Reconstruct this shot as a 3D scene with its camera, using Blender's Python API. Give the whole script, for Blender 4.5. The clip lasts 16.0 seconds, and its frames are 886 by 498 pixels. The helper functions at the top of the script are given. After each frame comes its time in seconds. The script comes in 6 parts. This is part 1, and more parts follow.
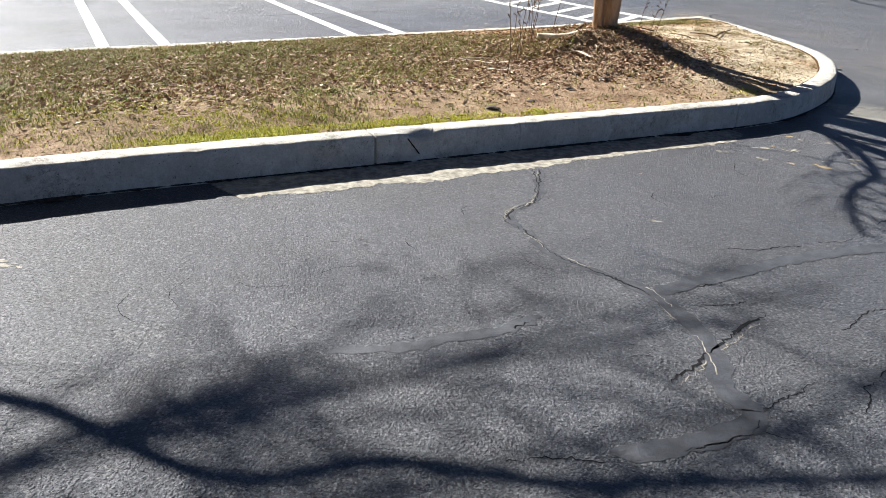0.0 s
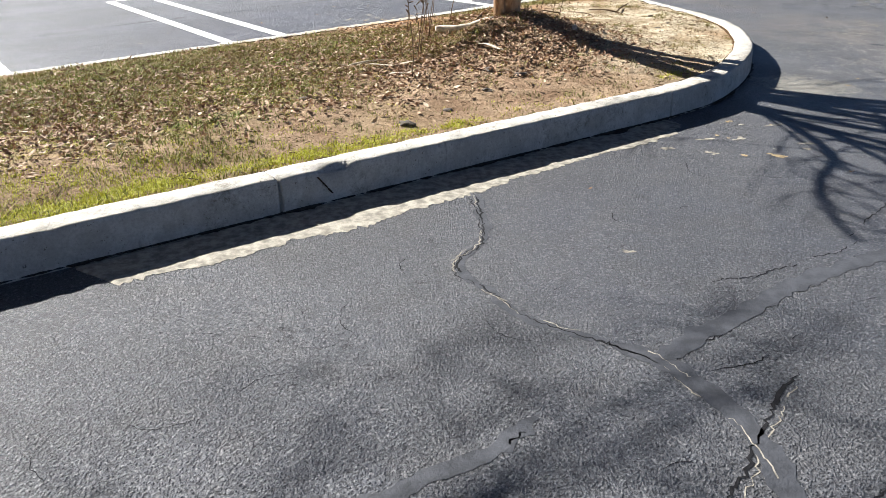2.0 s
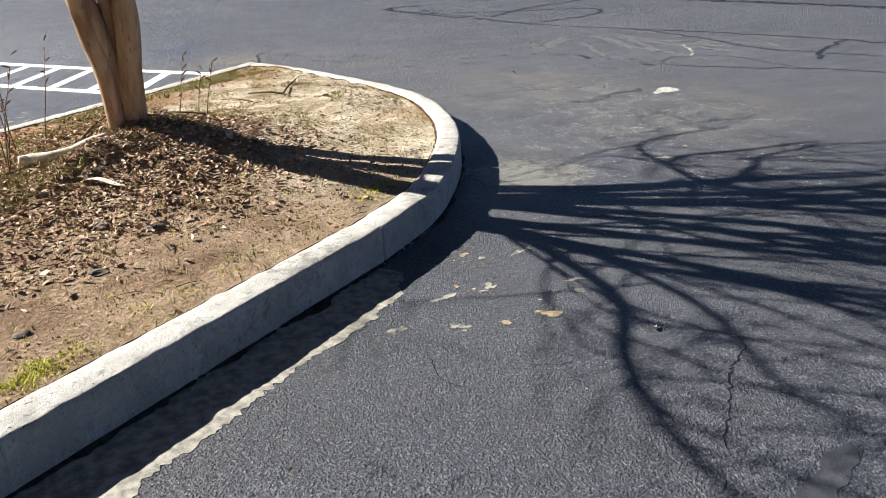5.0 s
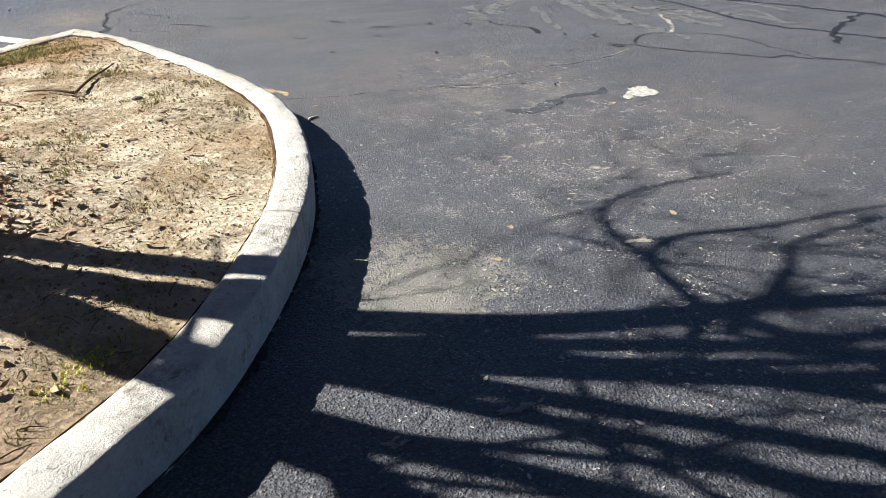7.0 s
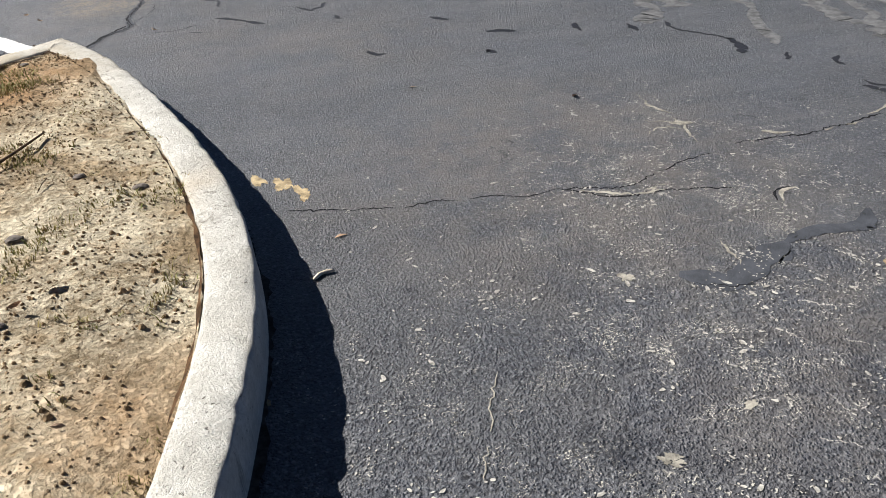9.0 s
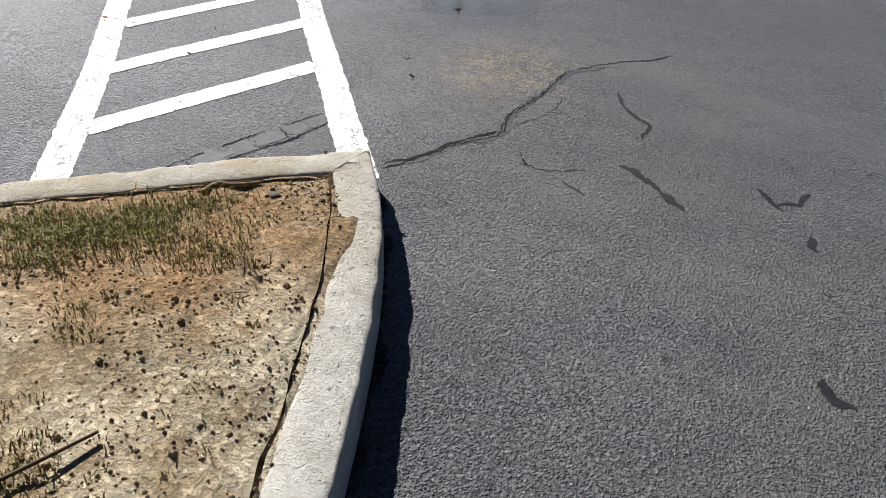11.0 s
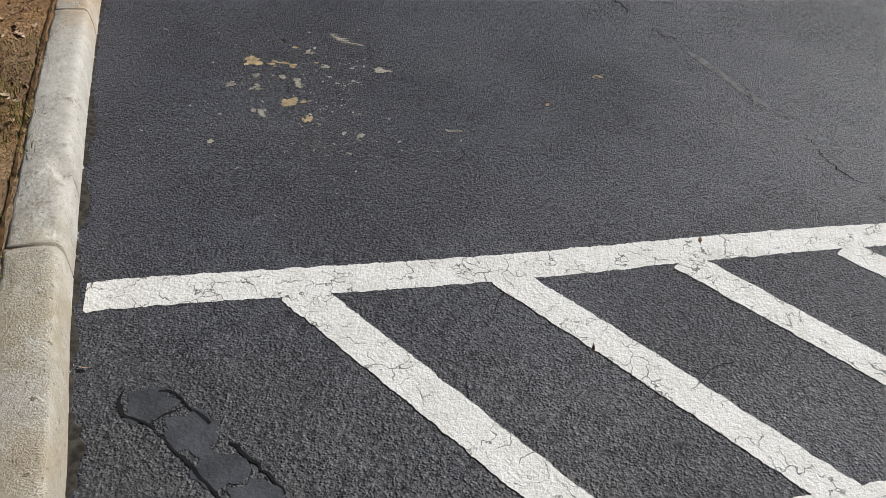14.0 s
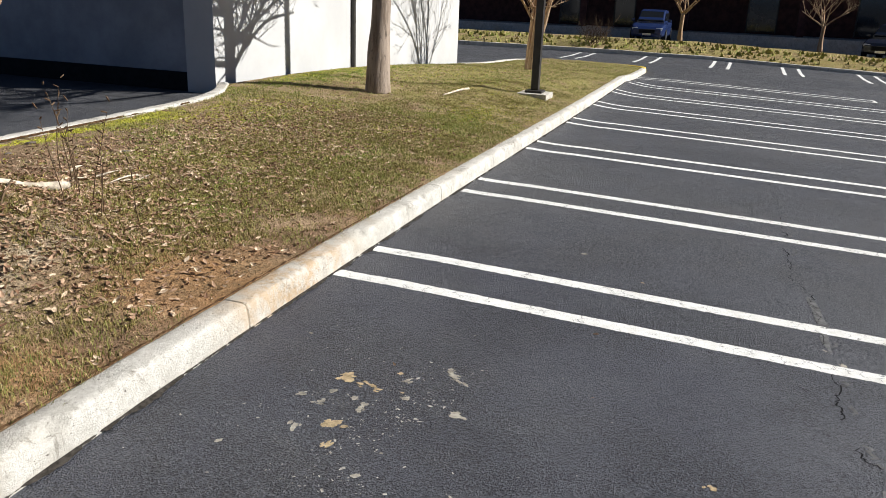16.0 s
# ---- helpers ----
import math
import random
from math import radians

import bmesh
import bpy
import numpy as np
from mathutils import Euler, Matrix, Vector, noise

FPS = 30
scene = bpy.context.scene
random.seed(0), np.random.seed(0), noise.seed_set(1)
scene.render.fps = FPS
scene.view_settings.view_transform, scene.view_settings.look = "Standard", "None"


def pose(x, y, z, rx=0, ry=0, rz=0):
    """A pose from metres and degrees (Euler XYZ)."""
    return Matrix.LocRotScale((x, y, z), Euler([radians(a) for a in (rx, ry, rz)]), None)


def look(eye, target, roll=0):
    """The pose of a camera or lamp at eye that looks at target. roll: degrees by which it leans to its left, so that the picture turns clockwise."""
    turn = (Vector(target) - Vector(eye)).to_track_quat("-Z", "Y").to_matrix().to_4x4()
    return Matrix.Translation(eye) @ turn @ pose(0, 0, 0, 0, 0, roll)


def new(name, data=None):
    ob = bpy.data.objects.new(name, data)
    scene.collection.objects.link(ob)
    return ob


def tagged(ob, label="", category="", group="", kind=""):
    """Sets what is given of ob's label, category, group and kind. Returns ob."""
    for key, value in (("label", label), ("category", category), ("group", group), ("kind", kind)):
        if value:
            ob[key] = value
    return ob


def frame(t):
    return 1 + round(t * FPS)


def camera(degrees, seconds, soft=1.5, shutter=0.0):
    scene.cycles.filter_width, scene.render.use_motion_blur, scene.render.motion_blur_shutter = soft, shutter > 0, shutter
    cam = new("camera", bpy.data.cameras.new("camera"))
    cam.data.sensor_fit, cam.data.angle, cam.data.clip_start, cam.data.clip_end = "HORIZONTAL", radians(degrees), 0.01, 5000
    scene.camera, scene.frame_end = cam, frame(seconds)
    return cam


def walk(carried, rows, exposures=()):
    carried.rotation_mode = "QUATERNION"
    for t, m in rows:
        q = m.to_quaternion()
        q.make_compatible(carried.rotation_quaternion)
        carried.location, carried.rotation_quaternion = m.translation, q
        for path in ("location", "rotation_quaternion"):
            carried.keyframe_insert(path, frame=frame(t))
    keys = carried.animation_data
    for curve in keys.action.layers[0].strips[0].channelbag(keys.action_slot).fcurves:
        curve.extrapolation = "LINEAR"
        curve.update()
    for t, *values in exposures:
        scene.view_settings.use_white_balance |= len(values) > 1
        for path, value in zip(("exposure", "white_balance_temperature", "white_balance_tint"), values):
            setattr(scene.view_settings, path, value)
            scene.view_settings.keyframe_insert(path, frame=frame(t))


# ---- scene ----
cam = camera(56.88, 16.0, soft=0.75)
PATH = [
    (0.0, pose(0.037, -0.103, 1.478, 66.30, 0, 0.74) @ pose(0, 0, 0, 0, 0, 3.69)),
    (0.5, pose(-0.097, 0.165, 1.480, 65.98, 0, -1.84) @ pose(0, 0, 0, 0, 0, 2.86)),
    (1.0, pose(-0.204, 0.376, 1.482, 67.06, 0, -6.54) @ pose(0, 0, 0, 0, 0, 3.11)),
    (1.5, pose(-0.190, 0.540, 1.472, 66.20, 0, -7.95) @ pose(0, 0, 0, 0, 0, 1.65)),
    (2.0, pose(-0.151, 0.736, 1.477, 65.26, 0, -7.51) @ pose(0, 0, 0, 0, 0, 0.52)),
    (2.5, pose(-0.194, 0.973, 1.453, 64.89, 0, -10.39) @ pose(0, 0, 0, 0, 0, 1.84)),
    (3.0, pose(-0.227, 1.227, 1.461, 64.95, 0, -13.72) @ pose(0, 0, 0, 0, 0, 2.21)),
    (3.5, pose(-0.120, 1.517, 1.432, 64.16, 0, -13.08) @ pose(0, 0, 0, 0, 0, 0.27)),
    (4.0, pose(-0.029, 1.844, 1.447, 64.95, 0, -12.73) @ pose(0, 0, 0, 0, 0, 0.96)),
    (4.5, pose(0.207, 2.274, 1.481, 67.51, 0, -23.96) @ pose(0, 0, 0, 0, 0, 2.28)),
    (5.0, pose(0.546, 2.622, 1.471, 68.15, 0, -29.42) @ pose(0, 0, 0, 0, 0, -1.48)),
    (5.2, pose(0.682, 2.772, 1.462, 67.66, 0, -30.82) @ pose(0, 0, 0, 0, 0, -1.35)),
    (7.3, pose(2.368, 4.632, 1.417, 63.71, 0, -32.53) @ pose(0, 0, 0, 0, 0, 0.66)),
    (7.5, pose(2.551, 4.842, 1.433, 63.96, 0, -31.50) @ pose(0, 0, 0, 0, 0, 0.23)),
    (8.0, pose(2.854, 5.395, 1.443, 63.44, 0, -27.16) @ pose(0, 0, 0, 0, 0, 1.28)),
    (8.5, pose(3.221, 5.859, 1.416, 60.14, 0, -25.64) @ pose(0, 0, 0, 0, 0, -0.53)),
    (9.0, pose(3.500, 6.384, 1.459, 58.29, 0, -20.39) @ pose(0, 0, 0, 0, 0, -1.19)),
    (9.5, pose(3.696, 6.921, 1.497, 56.72, 0, -9.75) @ pose(0, 0, 0, 0, 0, -5.16)),
    (10.0, pose(3.963, 7.497, 1.508, 59.00, 0, -1.23) @ pose(0, 0, 0, 0, 0, -2.26)),
    (10.2, pose(3.970, 7.739, 1.516, 58.51, 0, 2.45) @ pose(0, 0, 0, 0, 0, 1.00)),
    (12.3, pose(4.224, 10.402, 1.641, 48.02, 0, 42.15) @ pose(0, 0, 0, 0, 0, -1.24)),
    (12.5, pose(4.165, 10.626, 1.635, 47.38, 0, 48.74) @ pose(0, 0, 0, 0, 0, -0.56)),
    (13.0, pose(4.018, 11.178, 1.597, 45.61, 0, 62.31) @ pose(0, 0, 0, 0, 0, -0.27)),
    (13.5, pose(3.842, 11.554, 1.564, 48.92, 0, 87.05) @ pose(0, 0, 0, 0, 0, 1.10)),
    (14.0, pose(3.601, 11.973, 1.601, 51.95, 0, 101.08) @ pose(0, 0, 0, 0, 0, 5.45)),
    (14.5, pose(3.298, 12.391, 1.659, 58.24, 0, 119.18) @ pose(0, 0, 0, 0, 0, 5.98)),
    (15.0, pose(3.001, 12.667, 1.687, 60.85, 0, 131.58) @ pose(0, 0, 0, 0, 0, 3.05)),
    (15.5, pose(2.734, 12.901, 1.670, 68.41, 0, 134.17) @ pose(0, 0, 0, 0, 0, 3.73)),
    (16.0, pose(2.471, 13.175, 1.652, 72.17, 0, 136.86) @ pose(0, 0, 0, 0, 0, 2.15)),
]
EXPOSURES = [(0.0, 1.5), (3.0, 1.52), (4.0, 1.45), (5.0, 1.33), (7.5, 1.36), (8.0, 1.14), (9.0, 1.03), (9.5, 0.9), (10.2, 0.78), (12.4, 0.36), (13.0, 0.05), (13.5, -0.05), (14.0, 0.03), (15.0, 0.22), (16.0, 0.58)]
walk(cam, PATH, EXPOSURES)

# The plan: u runs along the island's lot-side kerb away from its nose, v from the island out into the lot.
EU, EV, NOSE = (-0.88848, -0.45892), (-0.45892, 0.88848), (3.15, 11.41)
FALL_U, FALL_V = 0.0263, 0.0342


def step(a, lo, hi):
    t = min(max((a - lo) / (hi - lo), 0.0), 1.0)
    return t * t * (3 - 2 * t)


def W(u, v, z=0.0):
    return Vector((NOSE[0] + EU[0] * u + EV[0] * v, NOSE[1] + EU[1] * u + EV[1] * v, z))


def gz(u, v):
    """Height of the asphalt: the drive is level, the lot falls away from the island."""
    return -FALL_U * min(max(u, 0), 34) * max(step(v, -3.0, 0), step(u, 11, 24)) - FALL_V * min(max(v, 0), 30) * step(u, -1.5, 0.5)


def G(u, v, h=0.0):
    return W(u, v, gz(u, v) + h)


# ---- light ----
SUN_EL, SUN_AZ = radians(34), math.atan2(-0.747, 0.661)
world = bpy.data.worlds.new("sky")
scene.world = world
world.use_nodes = True
wn = world.node_tree
sky = wn.nodes.new("ShaderNodeTexSky")
sky.sky_type, sky.sun_disc, sky.sun_elevation, sky.sun_rotation = "NISHITA", False, SUN_EL, SUN_AZ
sky.air_density, sky.dust_density, sky.ozone_density, sky.altitude = 0.32, 0.05, 3.0, 1500
wn.links.new(sky.outputs[0], wn.nodes["Background"].inputs[0])
wn.nodes["Background"].inputs[1].default_value = 0.042
sun = bpy.data.lights.new("sun", "SUN")
sun.energy, sun.angle, sun.color = 5.0, radians(0.53), (1.0, 0.975, 0.94)
sun_dir = Vector((0.747 * math.cos(SUN_EL), -0.661 * math.cos(SUN_EL), -math.sin(SUN_EL)))
new("sun", sun).matrix_world = look((0, 0, 30), Vector((0, 0, 30)) + sun_dir)


# ---- materials ----
class Mat:
    """A small builder for node materials; coordinates are metres of the place."""

    def __init__(self, name, rough=0.8, spec=0.3, metal=0.0):
        self.m = bpy.data.materials.new(name)
        self.m.use_nodes = True
        self.t = self.m.node_tree
        self.b = self.t.nodes["Principled BSDF"]
        self.b.inputs["Roughness"].default_value = rough
        self.b.inputs["Specular IOR Level"].default_value = spec
        self.b.inputs["Metallic"].default_value = metal
        self.pos = self.t.nodes.new("ShaderNodeNewGeometry").outputs["Position"]

    def put(self, socket, value):
        if hasattr(value, "is_linked"):
            self.t.links.new(value, socket)
        else:
            socket.default_value = value

    def noise(self, scale, detail=4, rough=0.6, at=None):
        n = self.t.nodes.new("ShaderNodeTexNoise")
        n.inputs["Scale"].default_value, n.inputs["Detail"].default_value, n.inputs["Roughness"].default_value = scale, detail, rough
        self.t.links.new(at or self.pos, n.inputs["Vector"])
        return n.outputs["Fac"]

    def voronoi(self, scale, out="Distance", feature="F1", at=None):
        n = self.t.nodes.new("ShaderNodeTexVoronoi")
        n.feature = feature
        n.inputs["Scale"].default_value = scale
        self.t.links.new(at or self.pos, n.inputs["Vector"])
        return n.outputs[out]

    def ramp(self, fac, lo, hi, a=0.0, b=1.0):
        n = self.t.nodes.new("ShaderNodeMapRange")
        n.interpolation_type = "SMOOTHSTEP"
        for i, v in enumerate((fac, lo, hi, a, b)):
            self.put(n.inputs[i], v)
        return n.outputs[0]

    def math(self, op, a, b=0.0):
        n = self.t.nodes.new("ShaderNodeMath")
        n.operation = op
        self.put(n.inputs[0], a), self.put(n.inputs[1], b)
        return n.outputs[0]

    def mix(self, fac, a, b):
        n = self.t.nodes.new("ShaderNodeMix")
        n.data_type = "RGBA"
        self.put(n.inputs[0], fac)
        for s, v in ((n.inputs[6], a), (n.inputs[7], b)):
            self.put(s, (*v, 1.0) if isinstance(v, tuple) else v)
        return n.outputs[2]

    def near(self, p, r0, r1):
        """1 within r0 metres of the place p, 0 past r1."""
        n = self.t.nodes.new("ShaderNodeVectorMath")
        n.operation = "DISTANCE"
        self.t.links.new(self.pos, n.inputs[0])
        n.inputs[1].default_value = p
        return self.ramp(n.outputs["Value"], r0, r1, 1.0, 0.0)

    def island_random(self):
        return self.t.nodes.new("ShaderNodeNewGeometry").outputs["Random Per Island"]

    def object_random(self):
        return self.t.nodes.new("ShaderNodeObjectInfo").outputs["Random"]

    def bump(self, height, strength, distance):
        n = self.t.nodes.new("ShaderNodeBump")
        n.inputs["Strength"].default_value, n.inputs["Distance"].default_value = strength, distance
        self.t.links.new(height, n.inputs["Height"])
        self.t.links.new(n.outputs[0], self.b.inputs["Normal"])
        return self

    def colour(self, c):
        self.put(self.b.inputs["Base Color"], (*c, 1.0) if isinstance(c, tuple) else c)
        return self

    def roughness(self, r):
        self.put(self.b.inputs["Roughness"], r)
        return self


def asphalt_material():
    m = Mat("asphalt", 0.6, 0.5)
    # relief: a sealed crust over rounded stones, with open pits between them
    clump = m.noise(84, 4, 0.6)
    fine = m.noise(260, 3, 0.7)
    coarse = m.ramp(m.noise(0.9, 4, 0.6), 0.35, 0.65)
    crust = m.ramp(clump, m.ramp(coarse, 0, 1, 0.29, 0.36), m.ramp(coarse, 0, 1, 0.52, 0.62))
    pits = m.ramp(m.noise(44, 5, 0.75), 0.37, 0.42, 1, 0)
    pale = m.ramp(m.noise(0.45, 5, 0.65), 0.4, 0.62)
    c = m.mix(pale, (0.072, 0.077, 0.092), (0.115, 0.119, 0.129))
    c = m.mix(m.ramp(m.noise(3.1, 5, 0.7), 0.45, 0.72, 0, 0.5), c, (0.1, 0.096, 0.093))
    c = m.mix(m.ramp(m.noise(17, 5, 0.75), 0.5, 0.72, 0, 0.35), c, (0.055, 0.058, 0.068))
    tone = m.t.nodes.new("ShaderNodeSeparateColor")
    m.t.links.new(m.voronoi(118, "Color"), tone.inputs[0])
    stone = m.ramp(m.voronoi(118), 0.05, 0.62, 1, 0)
    c = m.mix(m.ramp(tone.outputs[0], 0.6, 0.95, 0, 0.65), c, (0.23, 0.232, 0.238))
    c = m.mix(m.ramp(tone.outputs[1], 0.7, 1.0, 0, 0.5), c, (0.05, 0.052, 0.058))
    # shade of the pits and gaps is put into the colour, besides the bump
    c = m.mix(m.ramp(m.math("MULTIPLY", crust, m.ramp(stone, 0.0, 0.45, 0.45, 1.0)), 0.0, 0.6, 0.65, 0.0), c, (0.028, 0.028, 0.031))
    c = m.mix(m.math("MULTIPLY", pits, 0.85), c, (0.014, 0.014, 0.016))
    # dry dust on the drive in front of the nose and beyond, in streaks along the traffic; the far glare is put into the
    # same paler colour
    turn = m.t.nodes.new("ShaderNodeMapping")
    turn.inputs["Rotation"].default_value = (0, 0, -math.atan2(EV[1], EV[0]))
    turn.inputs["Scale"].default_value = (0.35, 1.6, 1.0)
    m.t.links.new(m.pos, turn.inputs[0])
    streak = m.ramp(m.noise(2.6, 9, 0.8, turn.outputs[0]), 0.42, 0.66)
    dust = m.math("MULTIPLY", m.near(W(-3.5, -3.0), 2.0, 7.0), streak)
    c = m.mix(m.math("MULTIPLY", dust, 0.55), c, (0.16, 0.158, 0.157))
    worn = m.math("MAXIMUM", m.near(W(-0.55, -3.0), 0.3, 1.5), m.math("MULTIPLY", m.near(W(-0.4, -4.6), 0.4, 1.6), 0.8))
    worn = m.math("MAXIMUM", worn, m.math("MULTIPLY", m.near(W(-0.95, -1.0), 0.2, 1.3), 0.7))
    worn = m.math("MULTIPLY", worn, m.ramp(m.noise(2.3, 6, 0.75), 0.36, 0.62))
    c = m.mix(m.math("MULTIPLY", worn, 0.55), c, (0.19, 0.163, 0.137))
    # the coat worn off the stones: pale broken rings, in clusters
    rings = m.ramp(m.math("ABSOLUTE", m.math("SUBTRACT", m.noise(74, 2, 0.5), 0.52)), 0.01, 0.03, 1, 0)
    rings = m.math("MULTIPLY", rings, m.ramp(m.noise(120, 2), 0.38, 0.5))
    patch = m.ramp(m.noise(3.6, 8, 0.85), 0.51, 0.59)
    field = m.math("MAXIMUM", m.near(W(0.55, -4.25), 0.5, 1.5), m.math("MULTIPLY", m.near(W(-0.7, -3.4), 0.2, 1.1), 0.75))
    field = m.math("MAXIMUM", field, m.math("MULTIPLY", m.near(W(2.65, 0.6), 0.1, 0.8), 0.55))
    field = m.math("MAXIMUM", field, m.math("MULTIPLY", m.near(W(2.2, 2.6), 0.1, 1.0), 0.3))
    field = m.math("MAXIMUM", field, m.math("MULTIPLY", m.near(W(-0.9, 0.75), 0.1, 0.9), 0.45))
    fleck = m.math("MULTIPLY", m.math("MULTIPLY", rings, patch), field)
    c = m.mix(fleck, c, (0.72, 0.68, 0.58))
    # mortar washed over the asphalt at the nose's foot
    foot = m.near(W(1.98, -4.4), 0.05, 0.68)
    mortar = m.ramp(m.math("ADD", m.math("MULTIPLY", m.noise(21, 7, 0.85), 0.7), m.math("ADD", m.math("MULTIPLY", m.noise(3, 4), 0.3), m.math("MULTIPLY", foot, 0.2))), 0.59, 0.66)
    mortar = m.math("MULTIPLY", mortar, m.ramp(foot, 0.0, 0.3))
    c = m.mix(m.math("MULTIPLY", mortar, 0.6), c, (0.36, 0.335, 0.275))
    # pale dusty veins and dark hairline cracks
    bend = m.t.nodes.new("ShaderNodeTexNoise")
    bend.inputs["Scale"].default_value, bend.inputs["Detail"].default_value = 9, 6
    m.t.links.new(m.pos, bend.inputs["Vector"])
    shift = m.t.nodes.new("ShaderNodeVectorMath")
    shift.operation = "MULTIPLY_ADD"
    m.t.links.new(bend.outputs["Color"], shift.inputs[0])
    shift.inputs[1].default_value = (0.22, 0.22, 0.22)
    m.t.links.new(m.pos, shift.inputs[2])
    veins = m.ramp(m.voronoi(4.6, "Distance", "DISTANCE_TO_EDGE", shift.outputs[0]), 0.006, 0.02, 1, 0)
    veins = m.math("MULTIPLY", veins, m.ramp(m.noise(7.5, 5, 0.8), 0.5, 0.58))
    veined = m.math("MAXIMUM", m.near(W(-1.0, -3.2), 0.3, 1.1), m.near(W(-0.2, -4.7), 0.4, 1.5))
    c = m.mix(m.math("MULTIPLY", m.math("MULTIPLY", veins, veined), 0.9), c, (0.55, 0.52, 0.46))
    hair = m.ramp(m.voronoi(3.2, "Distance", "DISTANCE_TO_EDGE", shift.outputs[0]), 0.003, 0.013, 1, 0)
    hair = m.math("MULTIPLY", hair, m.ramp(m.noise(2.1, 5, 0.75), 0.55, 0.62))
    c = m.mix(m.math("MULTIPLY", hair, 0.85), c, (0.016, 0.016, 0.018))
    # sun glare over the bays, put in as a paler asphalt colour
    bay_glare = m.math("MULTIPLY", m.near(W(2.5, 4.2), 1.2, 5.0), m.ramp(m.noise(1.7, 6, 0.75), 0.3, 0.6, 0.25, 0.7))
    c = m.mix(bay_glare, c, m.mix(crust, (0.05, 0.052, 0.058), (0.15, 0.156, 0.168)))
    coat = m.math("MULTIPLY", m.near(W(3.4, 0.6), 1.2, 3.2), m.ramp(m.noise(1.3, 4, 0.6), 0.3, 0.6, 0.35, 0.75))
    c = m.mix(m.math("MULTIPLY", coat, m.math("SUBTRACT", 1.0, fleck)), c, m.mix(crust, (0.016, 0.017, 0.022), (0.068, 0.072, 0.094)))
    brown = m.math("MULTIPLY", m.near(W(-0.6, 0.55), 0.5, 1.7), m.ramp(m.noise(2.6, 5, 0.7), 0.3, 0.6))
    c = m.mix(m.math("MULTIPLY", brown, m.ramp(crust, 0.2, 1.0, 0.0, 0.5)), c, (0.17, 0.15, 0.13))
    rust = m.math("MULTIPLY", m.near(W(-0.68, 0.88), 0.1, 0.5), m.ramp(m.noise(16, 6, 0.8), 0.42, 0.56))
    c = m.mix(m.math("MULTIPLY", rust, m.ramp(crust, 0.3, 1.0, 0.1, 0.75)), c, (0.34, 0.26, 0.15))
    m.colour(c)
    # a glossier patch beside the hatching, put where the sun's glare falls
    glare_gloss = m.math("MULTIPLY", m.near(W(-0.6, 2.3), 0.35, 1.0), m.ramp(m.noise(3.0, 4, 0.7), 0.3, 0.55))
    m.roughness(m.math("SUBTRACT", m.ramp(m.noise(1.1, 4), 0.3, 0.7, 0.44, 0.58), m.math("MULTIPLY", glare_gloss, 0.17)))
    m.put(m.b.inputs["Coat Weight"], m.math("MULTIPLY", glare_gloss, m.math("MULTIPLY", m.ramp(stone, 0.2, 0.7, 0.05, 0.7), m.ramp(crust, 0.2, 0.8))))
    m.b.inputs["Coat Roughness"].default_value = 0.3
    h = m.math("ADD", m.math("MULTIPLY", crust, 0.6), m.math("MULTIPLY", fine, 0.4))
    h = m.math("ADD", h, m.math("MULTIPLY", stone, m.ramp(tone.outputs[2], 0.0, 1.0, 0.25, 1.1)))
    h = m.math("ADD", h, m.math("MULTIPLY", m.noise(26, 4, 0.6), 0.9))
    h = m.math("SUBTRACT", h, m.math("MULTIPLY", m.math("MAXIMUM", pits, hair), 1.1))
    return m.bump(h, 1.0, 0.0078).m


def plain(name, colour, rough=0.7, spec=0.3, metal=0.0, scale=8.0, vary=0.35, bump=0.0):
    m = Mat(name, rough, spec, metal)
    dark = tuple(x * (1 - vary) for x in colour)
    light = tuple(min(1, x * (1 + vary * 0.5)) for x in colour)
    c = m.mix(m.ramp(m.noise(scale, 5, 0.65), 0.32, 0.68), dark, light)
    m.colour(m.mix(m.ramp(m.noise(scale * 9, 3), 0.5, 0.75, 0, 0.3), c, dark))
    if bump:
        m.bump(m.noise(scale * 6, 4), 0.5, bump)
    return m.m


